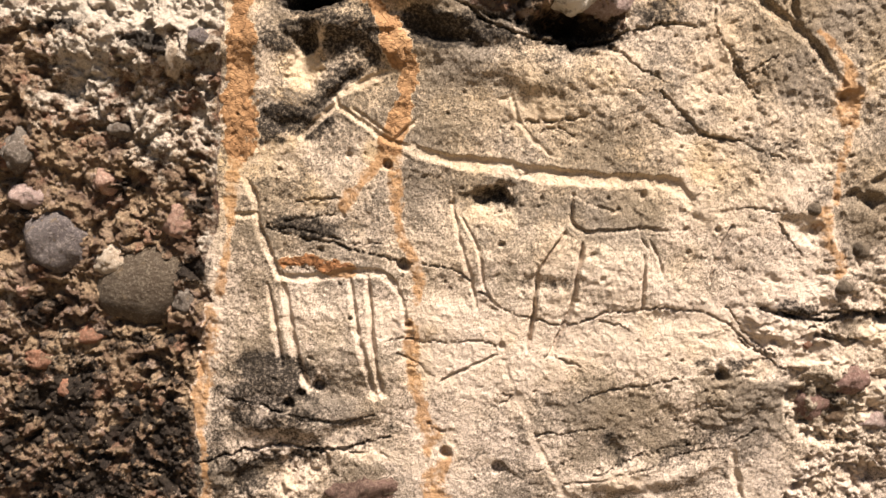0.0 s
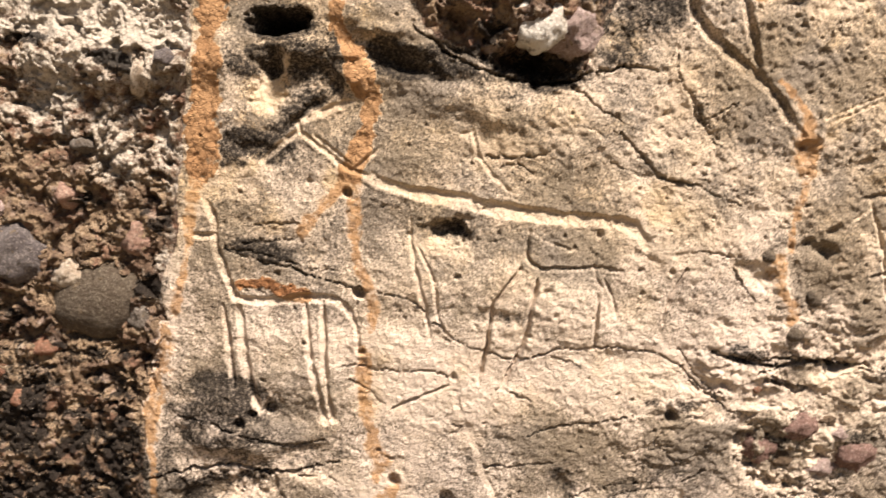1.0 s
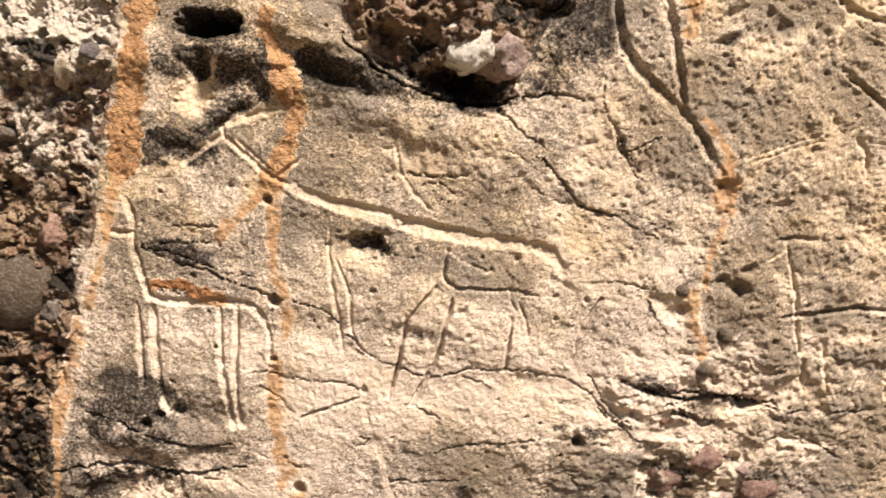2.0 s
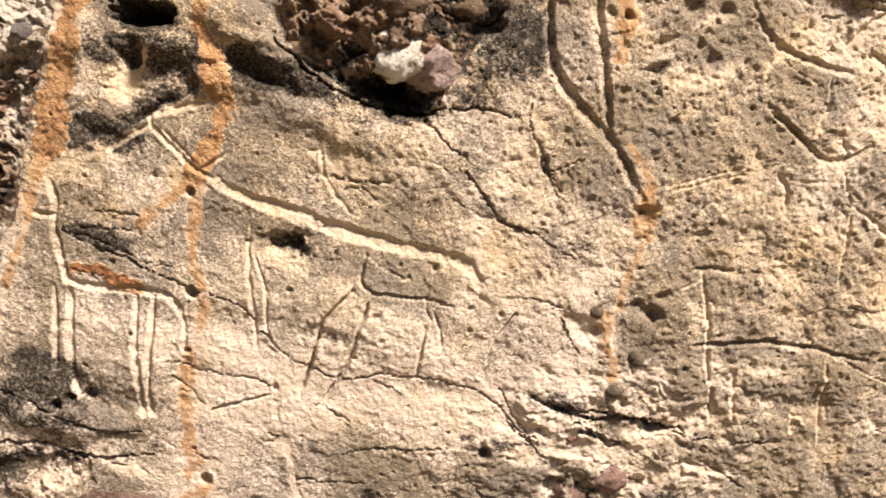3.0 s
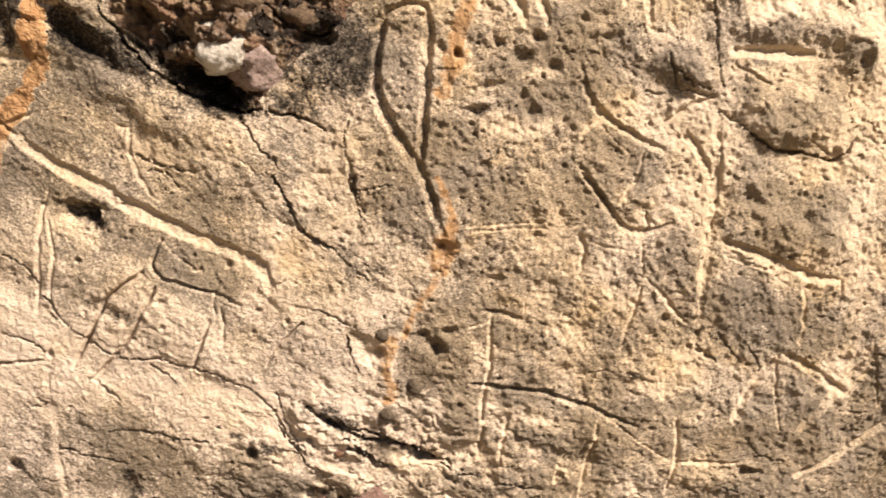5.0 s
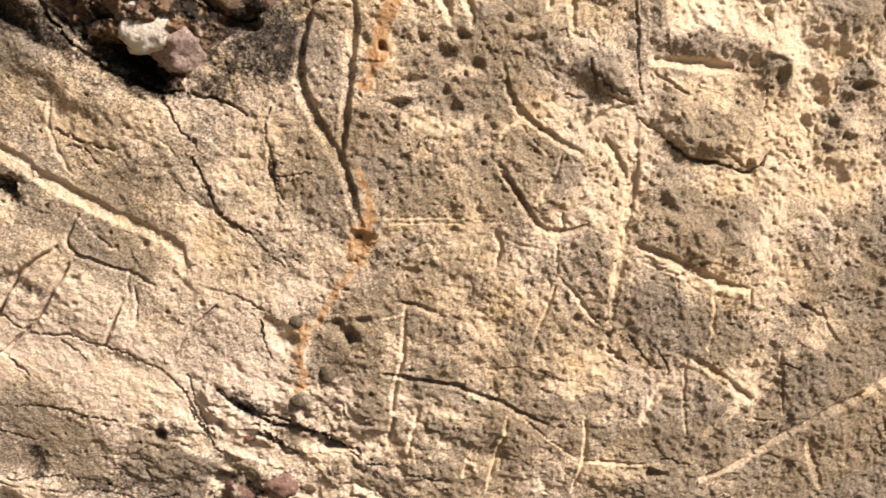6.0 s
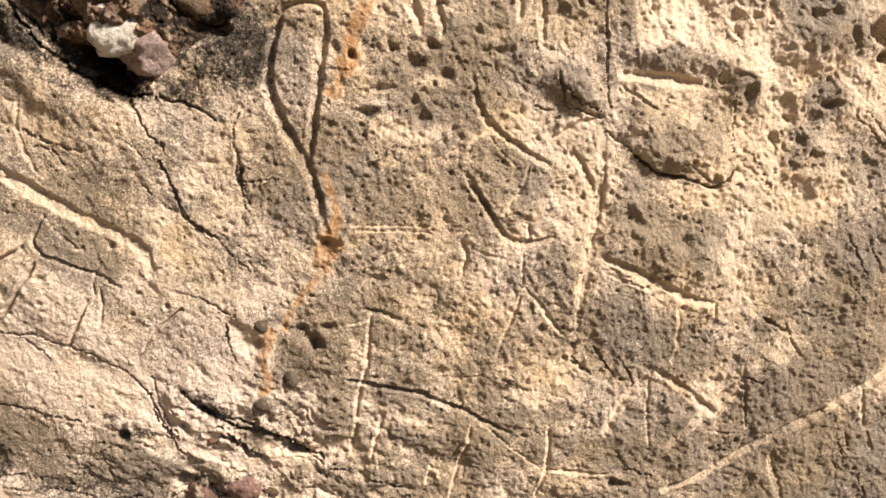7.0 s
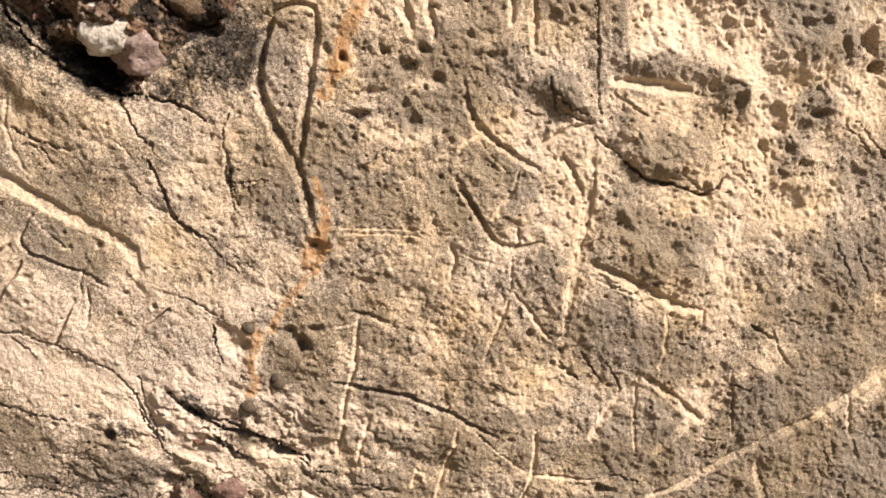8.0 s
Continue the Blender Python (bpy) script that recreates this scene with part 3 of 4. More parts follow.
crack([(218, 1640), (239, 1630), (270, 1624)], 2.6, 2)
crack([(294, 1719), (305, 1696), (326, 1668)], 3.5, 4)
crack([(330, 1690), (352, 1708)], 2.6, 2.5)
crack([(280, 1753), (285, 1736), (291, 1718)], 2.6, 3)
crack([(325, 1668), (335, 1661)], 2.9, 3)
crack([(0, 1768), (24, 1752), (47, 1739), (77, 1726), (125, 1719), (173, 1720)], 7.2, 14)
crack([(170, 1720), (190, 1731), (214, 1736), (237, 1740), (262, 1738)], 5.9, 10)
crack([(-195, 1521), (-176, 1515), (-139, 1507), (-102, 1498), (-53, 1485), (-31, 1484), (9, 1476), (29, 1464)], 4.2, 5)
crack([(-176, 1527), (-151, 1531), (-120, 1535)], 4.3, 5)
crack([(-157, 1548), (-114, 1554)], 3.6, 4)
crack([(-59, 1397), (-9, 1394), (29, 1396), (64, 1391)], 2.6, 3)
crack([(151, 1325), (176, 1337), (233, 1347), (271, 1355)], 3.8, 4)
crack([(155, 1367), (127, 1378), (111, 1381)], 3.3, 3)
crack([(136, 1225), (207, 1239), (271, 1261), (319, 1271), (360, 1293)], 4.0, 3)
crack([(351, 1436), (387, 1427), (426, 1420), (457, 1429), (509, 1436)], 7.3, 12)
crack([(414, 1408), (455, 1394), (475, 1397)], 6.6, 10)
crack([(-281, 1244), (-234, 1260), (-182, 1271), (-150, 1265), (-117, 1266), (-59, 1283)], 6.1, 8)
crack([(-245, 1328), (-200, 1319), (-143, 1303), (-104, 1297)], 3.9, 5)
crack([(-168, 1306), (-117, 1300), (-78, 1308)], 4.0, 5)
crack([(172, 1422), (198, 1413), (205, 1409)], 3.8, 3)
crack([(315, 1545), (339, 1546), (365, 1543)], 3.3, 3)
crack([(174, 1237), (219, 1258), (270, 1272)], 3.3, 3)
crack([(101, 1286), (139, 1289), (191, 1293)], 3.3, 2.5)
crack([(61, 1333), (77, 1330), (49, 1313)], 3.3, 2.5)
crack([(365, 1531), (376, 1512), (393, 1496)], 4.0, 5)
crack([(583, 2059), (606, 2022), (644, 1953)], 3.8, 4)
crack([(579, 1952), (600, 1931), (614, 1926), (648, 1935)], 6.6, 5)
crack([(661, 1919), (707, 1910), (741, 1905), (775, 1916), (812, 1922), (821, 1946)], 8.3, 10)
crack([(785, 2012), (794, 1991), (809, 1967)], 4.1, 4)
crack([(809, 1967), (840, 1958), (880, 1951)], 3.6, 3)
crack([(939, 2083), (972, 2073), (1022, 2060)], 8.9, 7)
crack([(642, 1590), (674, 1602), (704, 1604), (722, 1603)], 3.6, 3)
crack([(750, 1665), (764, 1660), (782, 1653)], 6.4, 5)
crack([(770, 1686), (792, 1673), (813, 1664)], 5.7, 5)
crack([(800, 1688), (831, 1672), (840, 1658)], 5.7, 5)
crack([(944, 1810), (983, 1804)], 8.5, 5)
crack([(977, 1814), (998, 1799), (1026, 1783)], 5.9, 4)
crack([(963, 1733), (991, 1735)], 4.7, 5)
crack([(1132, 1710), (1146, 1695), (1164, 1678)], 5.0, 4)
crack([(455, 1429), (483, 1430), (513, 1428)], 5.4, 8)
crack([(484, 1427), (511, 1431), (533, 1425)], 6.8, 12)
crack([(405, 1413), (443, 1423), (469, 1428)], 4.9, 6)
crack([(416, 1403), (440, 1398), (476, 1399)], 5.4, 8)
crack([(571, 1909), (588, 1911), (596, 1916)], 3.8, 4)
crack([(766, 1932), (807, 1923)], 3.5, 4)
crack([(296, 1716), (322, 1680), (332, 1668)], 4.2, 5)
crack([(845, 2005), (860, 1994)], 4.3, 3)
crack([(897, 1990), (901, 2011)], 5.1, 5)
crack([(1189, 1673), (1216, 1656)], 7.5, 8)
crack([(547, 1419), (602, 1428), (647, 1431)], 4.4, 4)
crack([(996, 1946), (1044, 1913)], 3.7, 3)
crack([(1027, 1953), (1062, 1922)], 3.0, 3)
crack([(957, 1888), (945, 1914)], 3.6, 3)
crack([(10, 1760), (30, 1752), (49, 1747), (75, 1734)], 6.1, 8)
crack([(153, 1839), (179, 1827), (216, 1826), (231, 1843)], 5.3, 9)
crack([(61, 1815), (39, 1798), (43, 1764)], 3.3, 4)
crack([(586, 2046), (609, 2016), (635, 1967), (649, 1945)], 3.3, 4)
crack([(591, 1944), (606, 1938), (619, 1934), (643, 1939)], 4.6, 6)
crack([(926, 2072), (949, 2068), (985, 2058)], 6.0, 6)
crack([(831, 1933), (847, 1962), (827, 1975)], 2.9, 3)
crack([(1155, 1673), (1133, 1690), (1151, 1707), (1134, 1725)], 3.3, 3)
crack([(973, 1838), (1009, 1838), (1028, 1850)], 3.0, 3)
crack([(862, 1578), (891, 1565), (919, 1568)], 2.9, 3)
crack([(331, 1400), (355, 1384), (385, 1367)], 3.8, 6)
crack([(305, 1702), (318, 1681), (331, 1670)], 3.0, 5)
crack([(317, 1690), (350, 1708)], 1.8, 3)
crack([(-195, 1522), (-158, 1518), (-115, 1508)], 3.1, 5)
crack([(-164, 1546), (-139, 1552), (-114, 1551)], 2.5, 4)
# black patches: dark lichen, and shade painted into recesses and under the overhang
# cavity and hole below it: their inner shade painted black
lichen_shade_patch(-146, 1765, 40, 18, 4, 1.6)
lichen_shade_patch(-149, 1720, 13, 10, 0, 1.3)
lichen_shade_patch(-86, 1727, 33, 33, 0, 1.4)
lichen_shade_patch(-15, 1727, 48, 13, -5, 1.5)
lichen_shade_patch(-113, 1686, 41, 14, 42, 1.2)
lichen_shade_patch(-144, 1635, 30, 20, 40, 1.2)
lichen_shade_patch(-190, 1623, 24, 18, 0, 1.3)
lichen_shade_patch(-368, 1443, 163, 98, 0, 0.3)
lichen_shade_patch(-119, 1738, 24, 12, 0, 0.8)
# blackens the hollow at the same centre
lichen_shade_patch(51, 1557, 30, 13, 0, 0.9)
lichen_shade_patch(-200, 1336, 63, 32, -5, 1)
lichen_shade_patch(-168, 1316, 46, 20, -5, 0.9)
lichen_shade_patch(-145, 1520, 45, 12, -5, 0.7)
lichen_shade_patch(195, 1269, 21, 21, 0, 0.7)
lichen_shade_patch(380, 1436, 39, 12, -5, 0.9)
lichen_shade_patch(314, 1374, 39, 8, 0, 0.7)
lichen_shade_patch(108, 1463, 36, 13, 0, 0.5)
# shadow beneath the overhang, painted black
lichen_shade_patch(125, 1723, 72, 13, -5, 0.7)
lichen_shade_patch(-412, 1269, 183, 120, 0, 0.85)
lichen_shade_patch(-423, 1383, 141, 49, 8, 0.45)
lichen_shade_patch(-312, 1272, 42, 28, 0, 0.7)
lichen_shade_patch(379, 1521, 18, 12, -40, 0.5)
patina_patch(445, 1420, 56, 13, 0, 0.4)
lichen_shade_patch(78, 1708, 54, 8, -8, 0.5)
lichen_shade_patch(-141, 1396, 24, 12, 0, 0.3)
lichen_shade_patch(-53, 1291, 39, 10, 0, 0.3)
patina_patch(457, 1562, 18, 12, 0, 0.7)
lichen_shade_patch(-143, 1276, 72, 12, 0, 0.5)
lichen_shade_patch(-289, 1354, 32, 32, 0, 0.4)
lichen_shade_patch(-457, 1467, 36, 36, 0, 0.3)
patina_patch(451, 1306, 39, 39, 0, 0.3)
lichen_shade_patch(181, 1821, 45, 28, 21, 1.2)
lichen_shade_patch(220, 1806, 34, 34, 9, 1.2)
# more painted shadow beneath the overhang
lichen_shade_patch(138, 1729, 49, 15, -11, 1.3)
lichen_shade_patch(95, 1762, 36, 24, -1, 0.8)
lichen_shade_patch(-178, 1719, 30, 12, -11, 0.6)
lichen_shade_patch(235, 1813, 51, 54, 22, 1.3)
lichen_shade_patch(225, 1755, 52, 16, 11, 0.7)
# overhang's shadow again, put into the colour
lichen_shade_patch(142, 1725, 62, 13, -7, 1.3)
patina_patch(820, 1838, 57, 36, 13, 0.4)
patina_patch(756, 1949, 80, 34, 19, 0.35)
patina_patch(695, 2027, 69, 14, 22, 0.35)
# darker tone on hollows of the same centres
patina_patch(788, 2032, 18, 31, 27, 0.7)
patina_patch(824, 2148, 35, 28, 34, 0.6)
patina_patch(880, 2152, 18, 39, 27, 0.7)
patina_patch(896, 2076, 35, 17, 27, 0.5)
patina_patch(743, 1846, 28, 21, 27, 0.5)
patina_patch(607, 1938, 40, 20, 7, 0.5)
patina_patch(883, 2013, 29, 29, 34, 0.4)
patina_patch(968, 2017, 50, 29, 23, 0.4)
# three more hollows given a darker tone
patina_patch(428, 1887, 19, 14, 18, 0.5)
patina_patch(462, 1839, 17, 12, 31, 0.5)
lichen_shade_patch(404, 1817, 21, 10, 27, 0.5)
patina_patch(1207, 1662, 77, 26, 21, 0.8)
lichen_shade_patch(291, 1283, 105, 28, 27, 0.4)
patina_patch(747, 1584, 42, 14, 27, 0.5)
patina_patch(964, 1938, 112, 49, 23, 0.25)
patina_patch(1013, 1736, 46, 46, 30, 0.35)
patina_patch(886, 1728, 44, 37, 23, 0.35)
patina_patch(534, 1414, 64, 14, 17, 0.5)
lichen_shade_patch(412, 1429, 42, 17, 17, 0.5)
patina_patch(898, 1652, 37, 37, 27, 0.35)
patina_patch(1081, 1816, 73, 57, 27, 0.3)
patina_patch(450, 1738, 50, 38, 27, 0.3)
patina_patch(534, 1625, 88, 38, 31, 0.2)
patina_patch(871, 1581, 31, 24, 23, 0.4)
lichen_shade_patch(-104, 1718, 20, 26, 59, 1.5)
lichen_shade_patch(-17, 1734, 30, 19, -19, 1.7)
lichen_shade_patch(-129, 1665, 26, 8, 47, 1.4)
lichen_shade_patch(-175, 1633, 38, 16, -7, 1.4)
# painted shade of the same hole and cavity, stronger
lichen_shade_patch(-155, 1729, 16, 12, 0, 1.3)
lichen_shade_patch(-146, 1756, 36, 10, 0, 1.7)
lichen_shade_patch(-158, 1519, 42, 11, -7, 1.0)
lichen_shade_patch(-193, 1353, 60, 24, -7, 1.35)
lichen_shade_patch(-201, 1302, 64, 17, -12, 0.9)
# undercut below the bedding ledge: its shade painted dark
lichen_shade_patch(-196, 1251, 72, 14, 8, 0.8)
lichen_shade_patch(-229, 1226, 46, 24, 1, 0.6)
# these three deepen the overhang's shadow by colour
lichen_shade_patch(130, 1737, 56, 20, -5, 1.5)
lichen_shade_patch(41, 1728, 36, 8, -19, 1.2)
lichen_shade_patch(166, 1723, 29, 8, 25, 0.9)
# blackens that hollow further
lichen_shade_patch(44, 1559, 28, 11, 9, 1.0)
lichen_shade_patch(-418, 1734, 37, 9, 0, 0.7)
lichen_shade_patch(-316, 1717, 43, 12, -9, 0.8)
lichen_shade_patch(-475, 1232, 95, 41, 2, 0.75)
lichen_shade_patch(-362, 1563, 38, 16, 10, 0.6)
lichen_shade_patch(226, 1823, 41, 47, 73, 1.25)
# these three blacken the shadow band below the overhang
lichen_shade_patch(138, 1727, 42, 13, -8, 1.6)
lichen_shade_patch(74, 1739, 36, 9, -11, 1.2)
lichen_shade_patch(1, 1739, 41, 13, -4, 1.3)
patina_patch(728, 1959, 55, 24, 19, 0.5)
patina_patch(820, 1852, 43, 25, 16, 0.5)
patina_patch(734, 1848, 17, 17, 25, 0.7)
patina_patch(888, 2012, 19, 34, 12, 0.7)
patina_patch(851, 2154, 31, 38, 36, 0.8)
patina_patch(783, 2044, 15, 29, 36, 0.9)
patina_patch(877, 2088, 22, 15, 27, 0.6)
patina_patch(594, 1953, 21, 24, 27, 0.6)
patina_patch(1012, 1918, 59, 44, 44, 0.35)
patina_patch(981, 1825, 79, 36, 49, 0.35)
patina_patch(1009, 1724, 47, 31, 23, 0.4)
patina_patch(762, 1596, 35, 11, 32, 0.8)
lichen_shade_patch(-284, 1477, 28, 25, 1, 0.7)
lichen_shade_patch(-338, 1395, 77, 12, 1, 0.7)
lichen_shade_patch(-461, 1415, 39, 33, 1, 0.6)
lichen_shade_patch(-278, 1552, 22, 25, 1, 0.7)
lichen_shade_patch(-359, 1654, 25, 16, 1, 0.6)
lichen_shade_patch(-473, 1517, 26, 32, 1, 0.6)
lichen_shade_patch(-180, 1359, 38, 19, 1, 1.5)
# washed pale patches, and lit bowls and a lit groove lip painted pale
pale_patch(-354, 1778, 168, 66, 0, 1)
pale_patch(-338, 1708, 132, 42, 0, 0.7)
pale_patch(-303, 1636, 72, 78, 0, 0.6)
pale_patch(-427, 1659, 72, 36, 0, 0.4)
pale_patch(121, 1463, 235, 105, -5, 0.5)
pale_patch(212, 1374, 195, 71, 0, 0.45)
pale_patch(-103, 1410, 130, 52, 0, 0.5)
pale_patch(282, 1570, 120, 54, 0, 0.4)
pale_patch(-149, 1685, 20, 22, 0, 1)
pale_patch(57, 1534, 27, 15, 0, 1)
pale_patch(194, 1483, 48, 36, 0, 0.6)
pale_patch(-134, 1441, 36, 24, 0, 0.6)
pale_patch(-103, 1423, 78, 33, 9, 0.5)
pale_patch(194, 1230, 84, 14, 8, 0.9)
pale_patch(437, 1373, 33, 14, 0, 0.7)
# sunlit lower lip of the long groove, painted as a pale strip
pale_patch(209, 1566, 78, 8, -2, 1)
pale_patch(284, 1539, 54, 30, 0, 0.6)
pale_patch(-271, 1684, 36, 48, 0, 0.5)
pale_patch(-382, 1678, 24, 30, 0, 0.8)
pale_patch(-258, 1477, 13, 105, 0, 0.5)
pale_patch(-85, 1263, 45, 13, -10, 0.6)
pale_patch(-137, 1726, 24, 15, 0, 0.6)
pale_patch(-53, 1747, 42, 11, 0, 0.7)
pale_patch(24, 1739, 36, 12, 0, 0.6)
# brightly lit bowl high on the face, its light painted pale
pale_patch(686, 2078, 63, 38, 27, 1)
pale_patch(745, 1899, 236, 115, 13, 0.4)
pale_patch(579, 1852, 134, 80, 27, 0.3)
pale_patch(777, 1630, 179, 57, 23, 0.3)
pale_patch(772, 2074, 40, 27, 27, 0.8)
pale_patch(823, 2057, 39, 39, 27, 0.8)
pale_patch(829, 1963, 75, 38, 17, 0.8)
pale_patch(777, 1885, 72, 16, 23, 0.9)
pale_patch(698, 1981, 67, 12, 22, 1)
pale_patch(943, 2111, 39, 39, 27, 0.8)
pale_patch(858, 2184, 39, 20, 27, 0.8)
pale_patch(846, 1866, 36, 36, 23, 0.8)
pale_patch(817, 1775, 72, 11, 11, 0.8)
pale_patch(464, 1822, 38, 14, 27, 0.6)
pale_patch(504, 1416, 41, 14, 18, 0.9)
pale_patch(603, 1518, 68, 20, 8, 0.6)
pale_patch(734, 1650, 42, 28, 27, 0.5)
# lit floor of the slanting hollow, painted pale
pale_patch(407, 1519, 16, 32, 57, 0.8)
pale_patch(428, 1811, 33, 13, 27, 0.5)
pale_patch(461, 1884, 35, 8, 31, 0.7)
pale_patch(912, 1967, 115, 43, 23, 0.6)
pale_patch(883, 1915, 64, 43, 23, 0.4)
pale_patch(902, 2038, 28, 28, 27, 0.6)
pale_patch(437, 1960, 52, 17, 31, 0.5)
pale_patch(994, 1793, 24, 31, 63, 0.6)
pale_patch(878, 1542, 71, 16, 23, 0.5)
pale_patch(-306, 1748, 92, 22, 0, 1.7)
pale_patch(-390, 1660, 44, 31, 0, 0.8)
pale_patch(-442, 1750, 56, 9, 0, 1.3)
pale_patch(-382, 1681, 31, 30, 0, 1.2)
pale_patch(-260, 1643, 18, 74, 5, 0.8)
pale_patch(-60, 1255, 65, 9, -12, 1.0)
pale_patch(-150, 1700, 14, 16, 0, 1.3)
pale_patch(182, 1483, 50, 38, 0, 0.9)
pale_patch(32, 1534, 24, 13, 1, 1.0)
pale_patch(73, 1373, 113, 44, 1, 0.6)
pale_patch(261, 1407, 101, 57, 0, 0.5)
# lit lower rim of the high bowl, painted paler still
pale_patch(671, 2062, 50, 32, 46, 1.4)
pale_patch(764, 2078, 25, 42, 36, 1.0)
pale_patch(830, 2006, 43, 43, 26, 0.9)
pale_patch(894, 1940, 101, 36, 35, 0.8)
pale_patch(879, 1865, 29, 51, 25, 0.8)
pale_patch(933, 2101, 44, 44, 27, 0.9)
pale_patch(835, 2096, 64, 28, 27, 0.7)
pale_patch(785, 1899, 78, 14, 20, 0.9)
pale_patch(793, 1786, 58, 10, 4, 0.8)
pale_patch(508, 1965, 57, 38, 27, 0.5)
pale_patch(571, 1997, 46, 39, 27, 0.5)
pale_patch(469, 1320, 100, 47, 4, 0.7)
pale_patch(534, 1373, 67, 34, 4, 0.7)
pale_patch(150, 1640, 190, 80, -8, 0.3)
pale_patch(766, 2032, 173, 104, 36, 0.45)
pale_patch(656, 1906, 134, 81, 26, 0.3)
pale_patch(590, 1510, 81, 20, 4, 0.7)
pale_patch(508, 1414, 33, 11, 12, 0.9)
pale_patch(689, 1422, 84, 28, 11, 0.4)
pale_patch(495, 1403, 26, 11, 4, 1.2)
pale_patch(401, 1412, 33, 9, -8, 0.8)
pale_patch(492, 1342, 27, 20, 4, 0.9)
pale_patch(401, 1326, 22, 15, 4, 0.8)
# shade under the broken ledges, painted into their two hollows
lichen_shade_patch(382, 1433, 26, 7, -10, 1.0)
lichen_shade_patch(501, 1425, 22, 6, -6, 1.2)
# darker tone over broad areas
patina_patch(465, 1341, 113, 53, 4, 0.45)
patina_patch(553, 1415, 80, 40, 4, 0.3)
lichen_shade_patch(440, 1332, 40, 27, 4, 0.55)
lichen_shade_patch(528, 1330, 34, 34, 3, 0.5)
patina_patch(260, 1318, 115, 58, 25, 0.35)
patina_patch(1131, 1707, 99, 66, 22, 0.4)
patina_patch(412, 1730, 100, 38, 26, 0.25)
# carved figures
figure("animal_engraving", "animal figure with long neck and four straight legs cut in stone")
groove([(-215, 1570), (-207, 1556), (-204, 1522), (-196, 1502), (-186, 1478), (-182, 1465)], 10.8, 6, 0.6, "neck_line")
groove([(-230, 1533), (-217, 1533), (-204, 1534)], 9.3, 6, 0.6, "muzzle_line")
groove([(-184, 1464), (-140, 1466), (-90, 1472), (-65, 1468), (-50, 1452)], 11.2, 6, 0.8, "back_line")
groove([(-50, 1452), (-44, 1433), (-43, 1410)], 6.2, 3, 0.6, "rump_line")
groove([(-195, 1456), (-188, 1421), (-184, 1389), (-180, 1359)], 8.6, 5, 0.6, "leg_line")
groove([(-177, 1456), (-171, 1421), (-165, 1383), (-151, 1337)], 11.9, 6, 0.6, "leg_line")
groove([(-104, 1464), (-98, 1423), (-91, 1384), (-83, 1354), (-77, 1328)], 9.5, 5, 0.6, "leg_line")
groove([(-84, 1467), (-80, 1423), (-78, 1384), (-73, 1358), (-68, 1331)], 8.7, 5, 0.6, "leg_line")
figure("line_engraving", "long deep curved groove with a pale lower lip in grey stone")
groove([(-38, 1608), (-17, 1600), (8, 1594), (44, 1592), (80, 1585), (129, 1579), (184, 1576), (239, 1573), (255, 1567), (266, 1550)], 16.2, 6.5, 1.0)
groove([(-38, 1608), (-59, 1615), (-83, 1630), (-113, 1651)], 7.2, 4, 0.9)
groove([(-58, 1621), (-83, 1637), (-100, 1649)], 5.4, 3, 0.9)
groove([(-53, 1616), (-32, 1637)], 6.0, 3, 0.8)
groove([(-113, 1663), (-77, 1682), (-59, 1687)], 8.4, 3, 0.6)
groove([(-156, 1617), (-138, 1635), (-118, 1651)], 8.4, 4, 0.8)
groove([(-128, 1668), (-118, 1661), (-113, 1650)], 6.0, 3, 0.6)
figure("animal_engraving", "animal figure with slender crossing legs scratched in weathered pale stone")
groove([(8, 1567), (11, 1537), (18, 1500), (29, 1469), (36, 1432)], 6.7, 3, 0.6)
groove([(16, 1537), (30, 1512), (38, 1494), (45, 1456), (59, 1437)], 5.6, 3, 0.6)
groove([(131, 1517), (113, 1491), (102, 1469), (100, 1438), (96, 1412), (93, 1385)], 7.2, 8, 0.0, "leg_line")
groove([(150, 1507), (144, 1470), (140, 1438), (129, 1406), (118, 1381)], 7.0, 8, 0.0, "leg_line")
groove([(139, 1560), (137, 1532), (153, 1519), (180, 1520), (211, 1523), (242, 1521)], 6.4, 5, 0.1, "back_line")
groove([(212, 1539), (213, 1514), (222, 1500)], 4.9, 3, 0.2)
groove([(217, 1495), (217, 1464), (217, 1433)], 6.6, 5, 0.1, "leg_line")
groove([(221, 1514), (231, 1496), (240, 1470)], 5.6, 3, 0.3, "leg_line")
groove([(313, 1527), (302, 1502), (295, 1480), (292, 1463)], 4.8, 6, 0.1)
groove([(137, 1560), (161, 1548), (193, 1539)], 3.6, 2, 0.3)
figure("line_engraving", "short hooked pale scratch in grey weathered stone")
groove([(70, 1664), (74, 1646), (86, 1625), (104, 1609), (121, 1599)], 6.6, 2, 0.9)
groove([(55, 1658), (71, 1663)], 4.6, 1.5, 0.9)
figure("loop_engraving", "long teardrop loop groove ending in an orange pit")
groove([(313, 1898), (293, 1891), (280, 1877), (278, 1857), (285, 1826), (296, 1798), (314, 1777), (341, 1756), (366, 1739), (386, 1719), (407, 1695), (422, 1679)], 14.0, 13, 0.1, "outer_line")
groove([(312, 1899), (326, 1874), (337, 1840), (350, 1805), (361, 1770), (371, 1738)], 12.5, 11.5, 0.05, "inner_line")
figure("curve_engraving", "curved figure with crossing arcs carved in pitted buff stone")
groove([(496, 1902), (516, 1877), (547, 1864), (579, 1858), (616, 1855)], 9.5, 8, 0.05, "upper_arc")
groove([(537, 1862), (528, 1849), (524, 1833)], 5.6, 2, 0.5)
groove([(541, 1855), (570, 1841), (590, 1835)], 3.3, 2, 0.2)
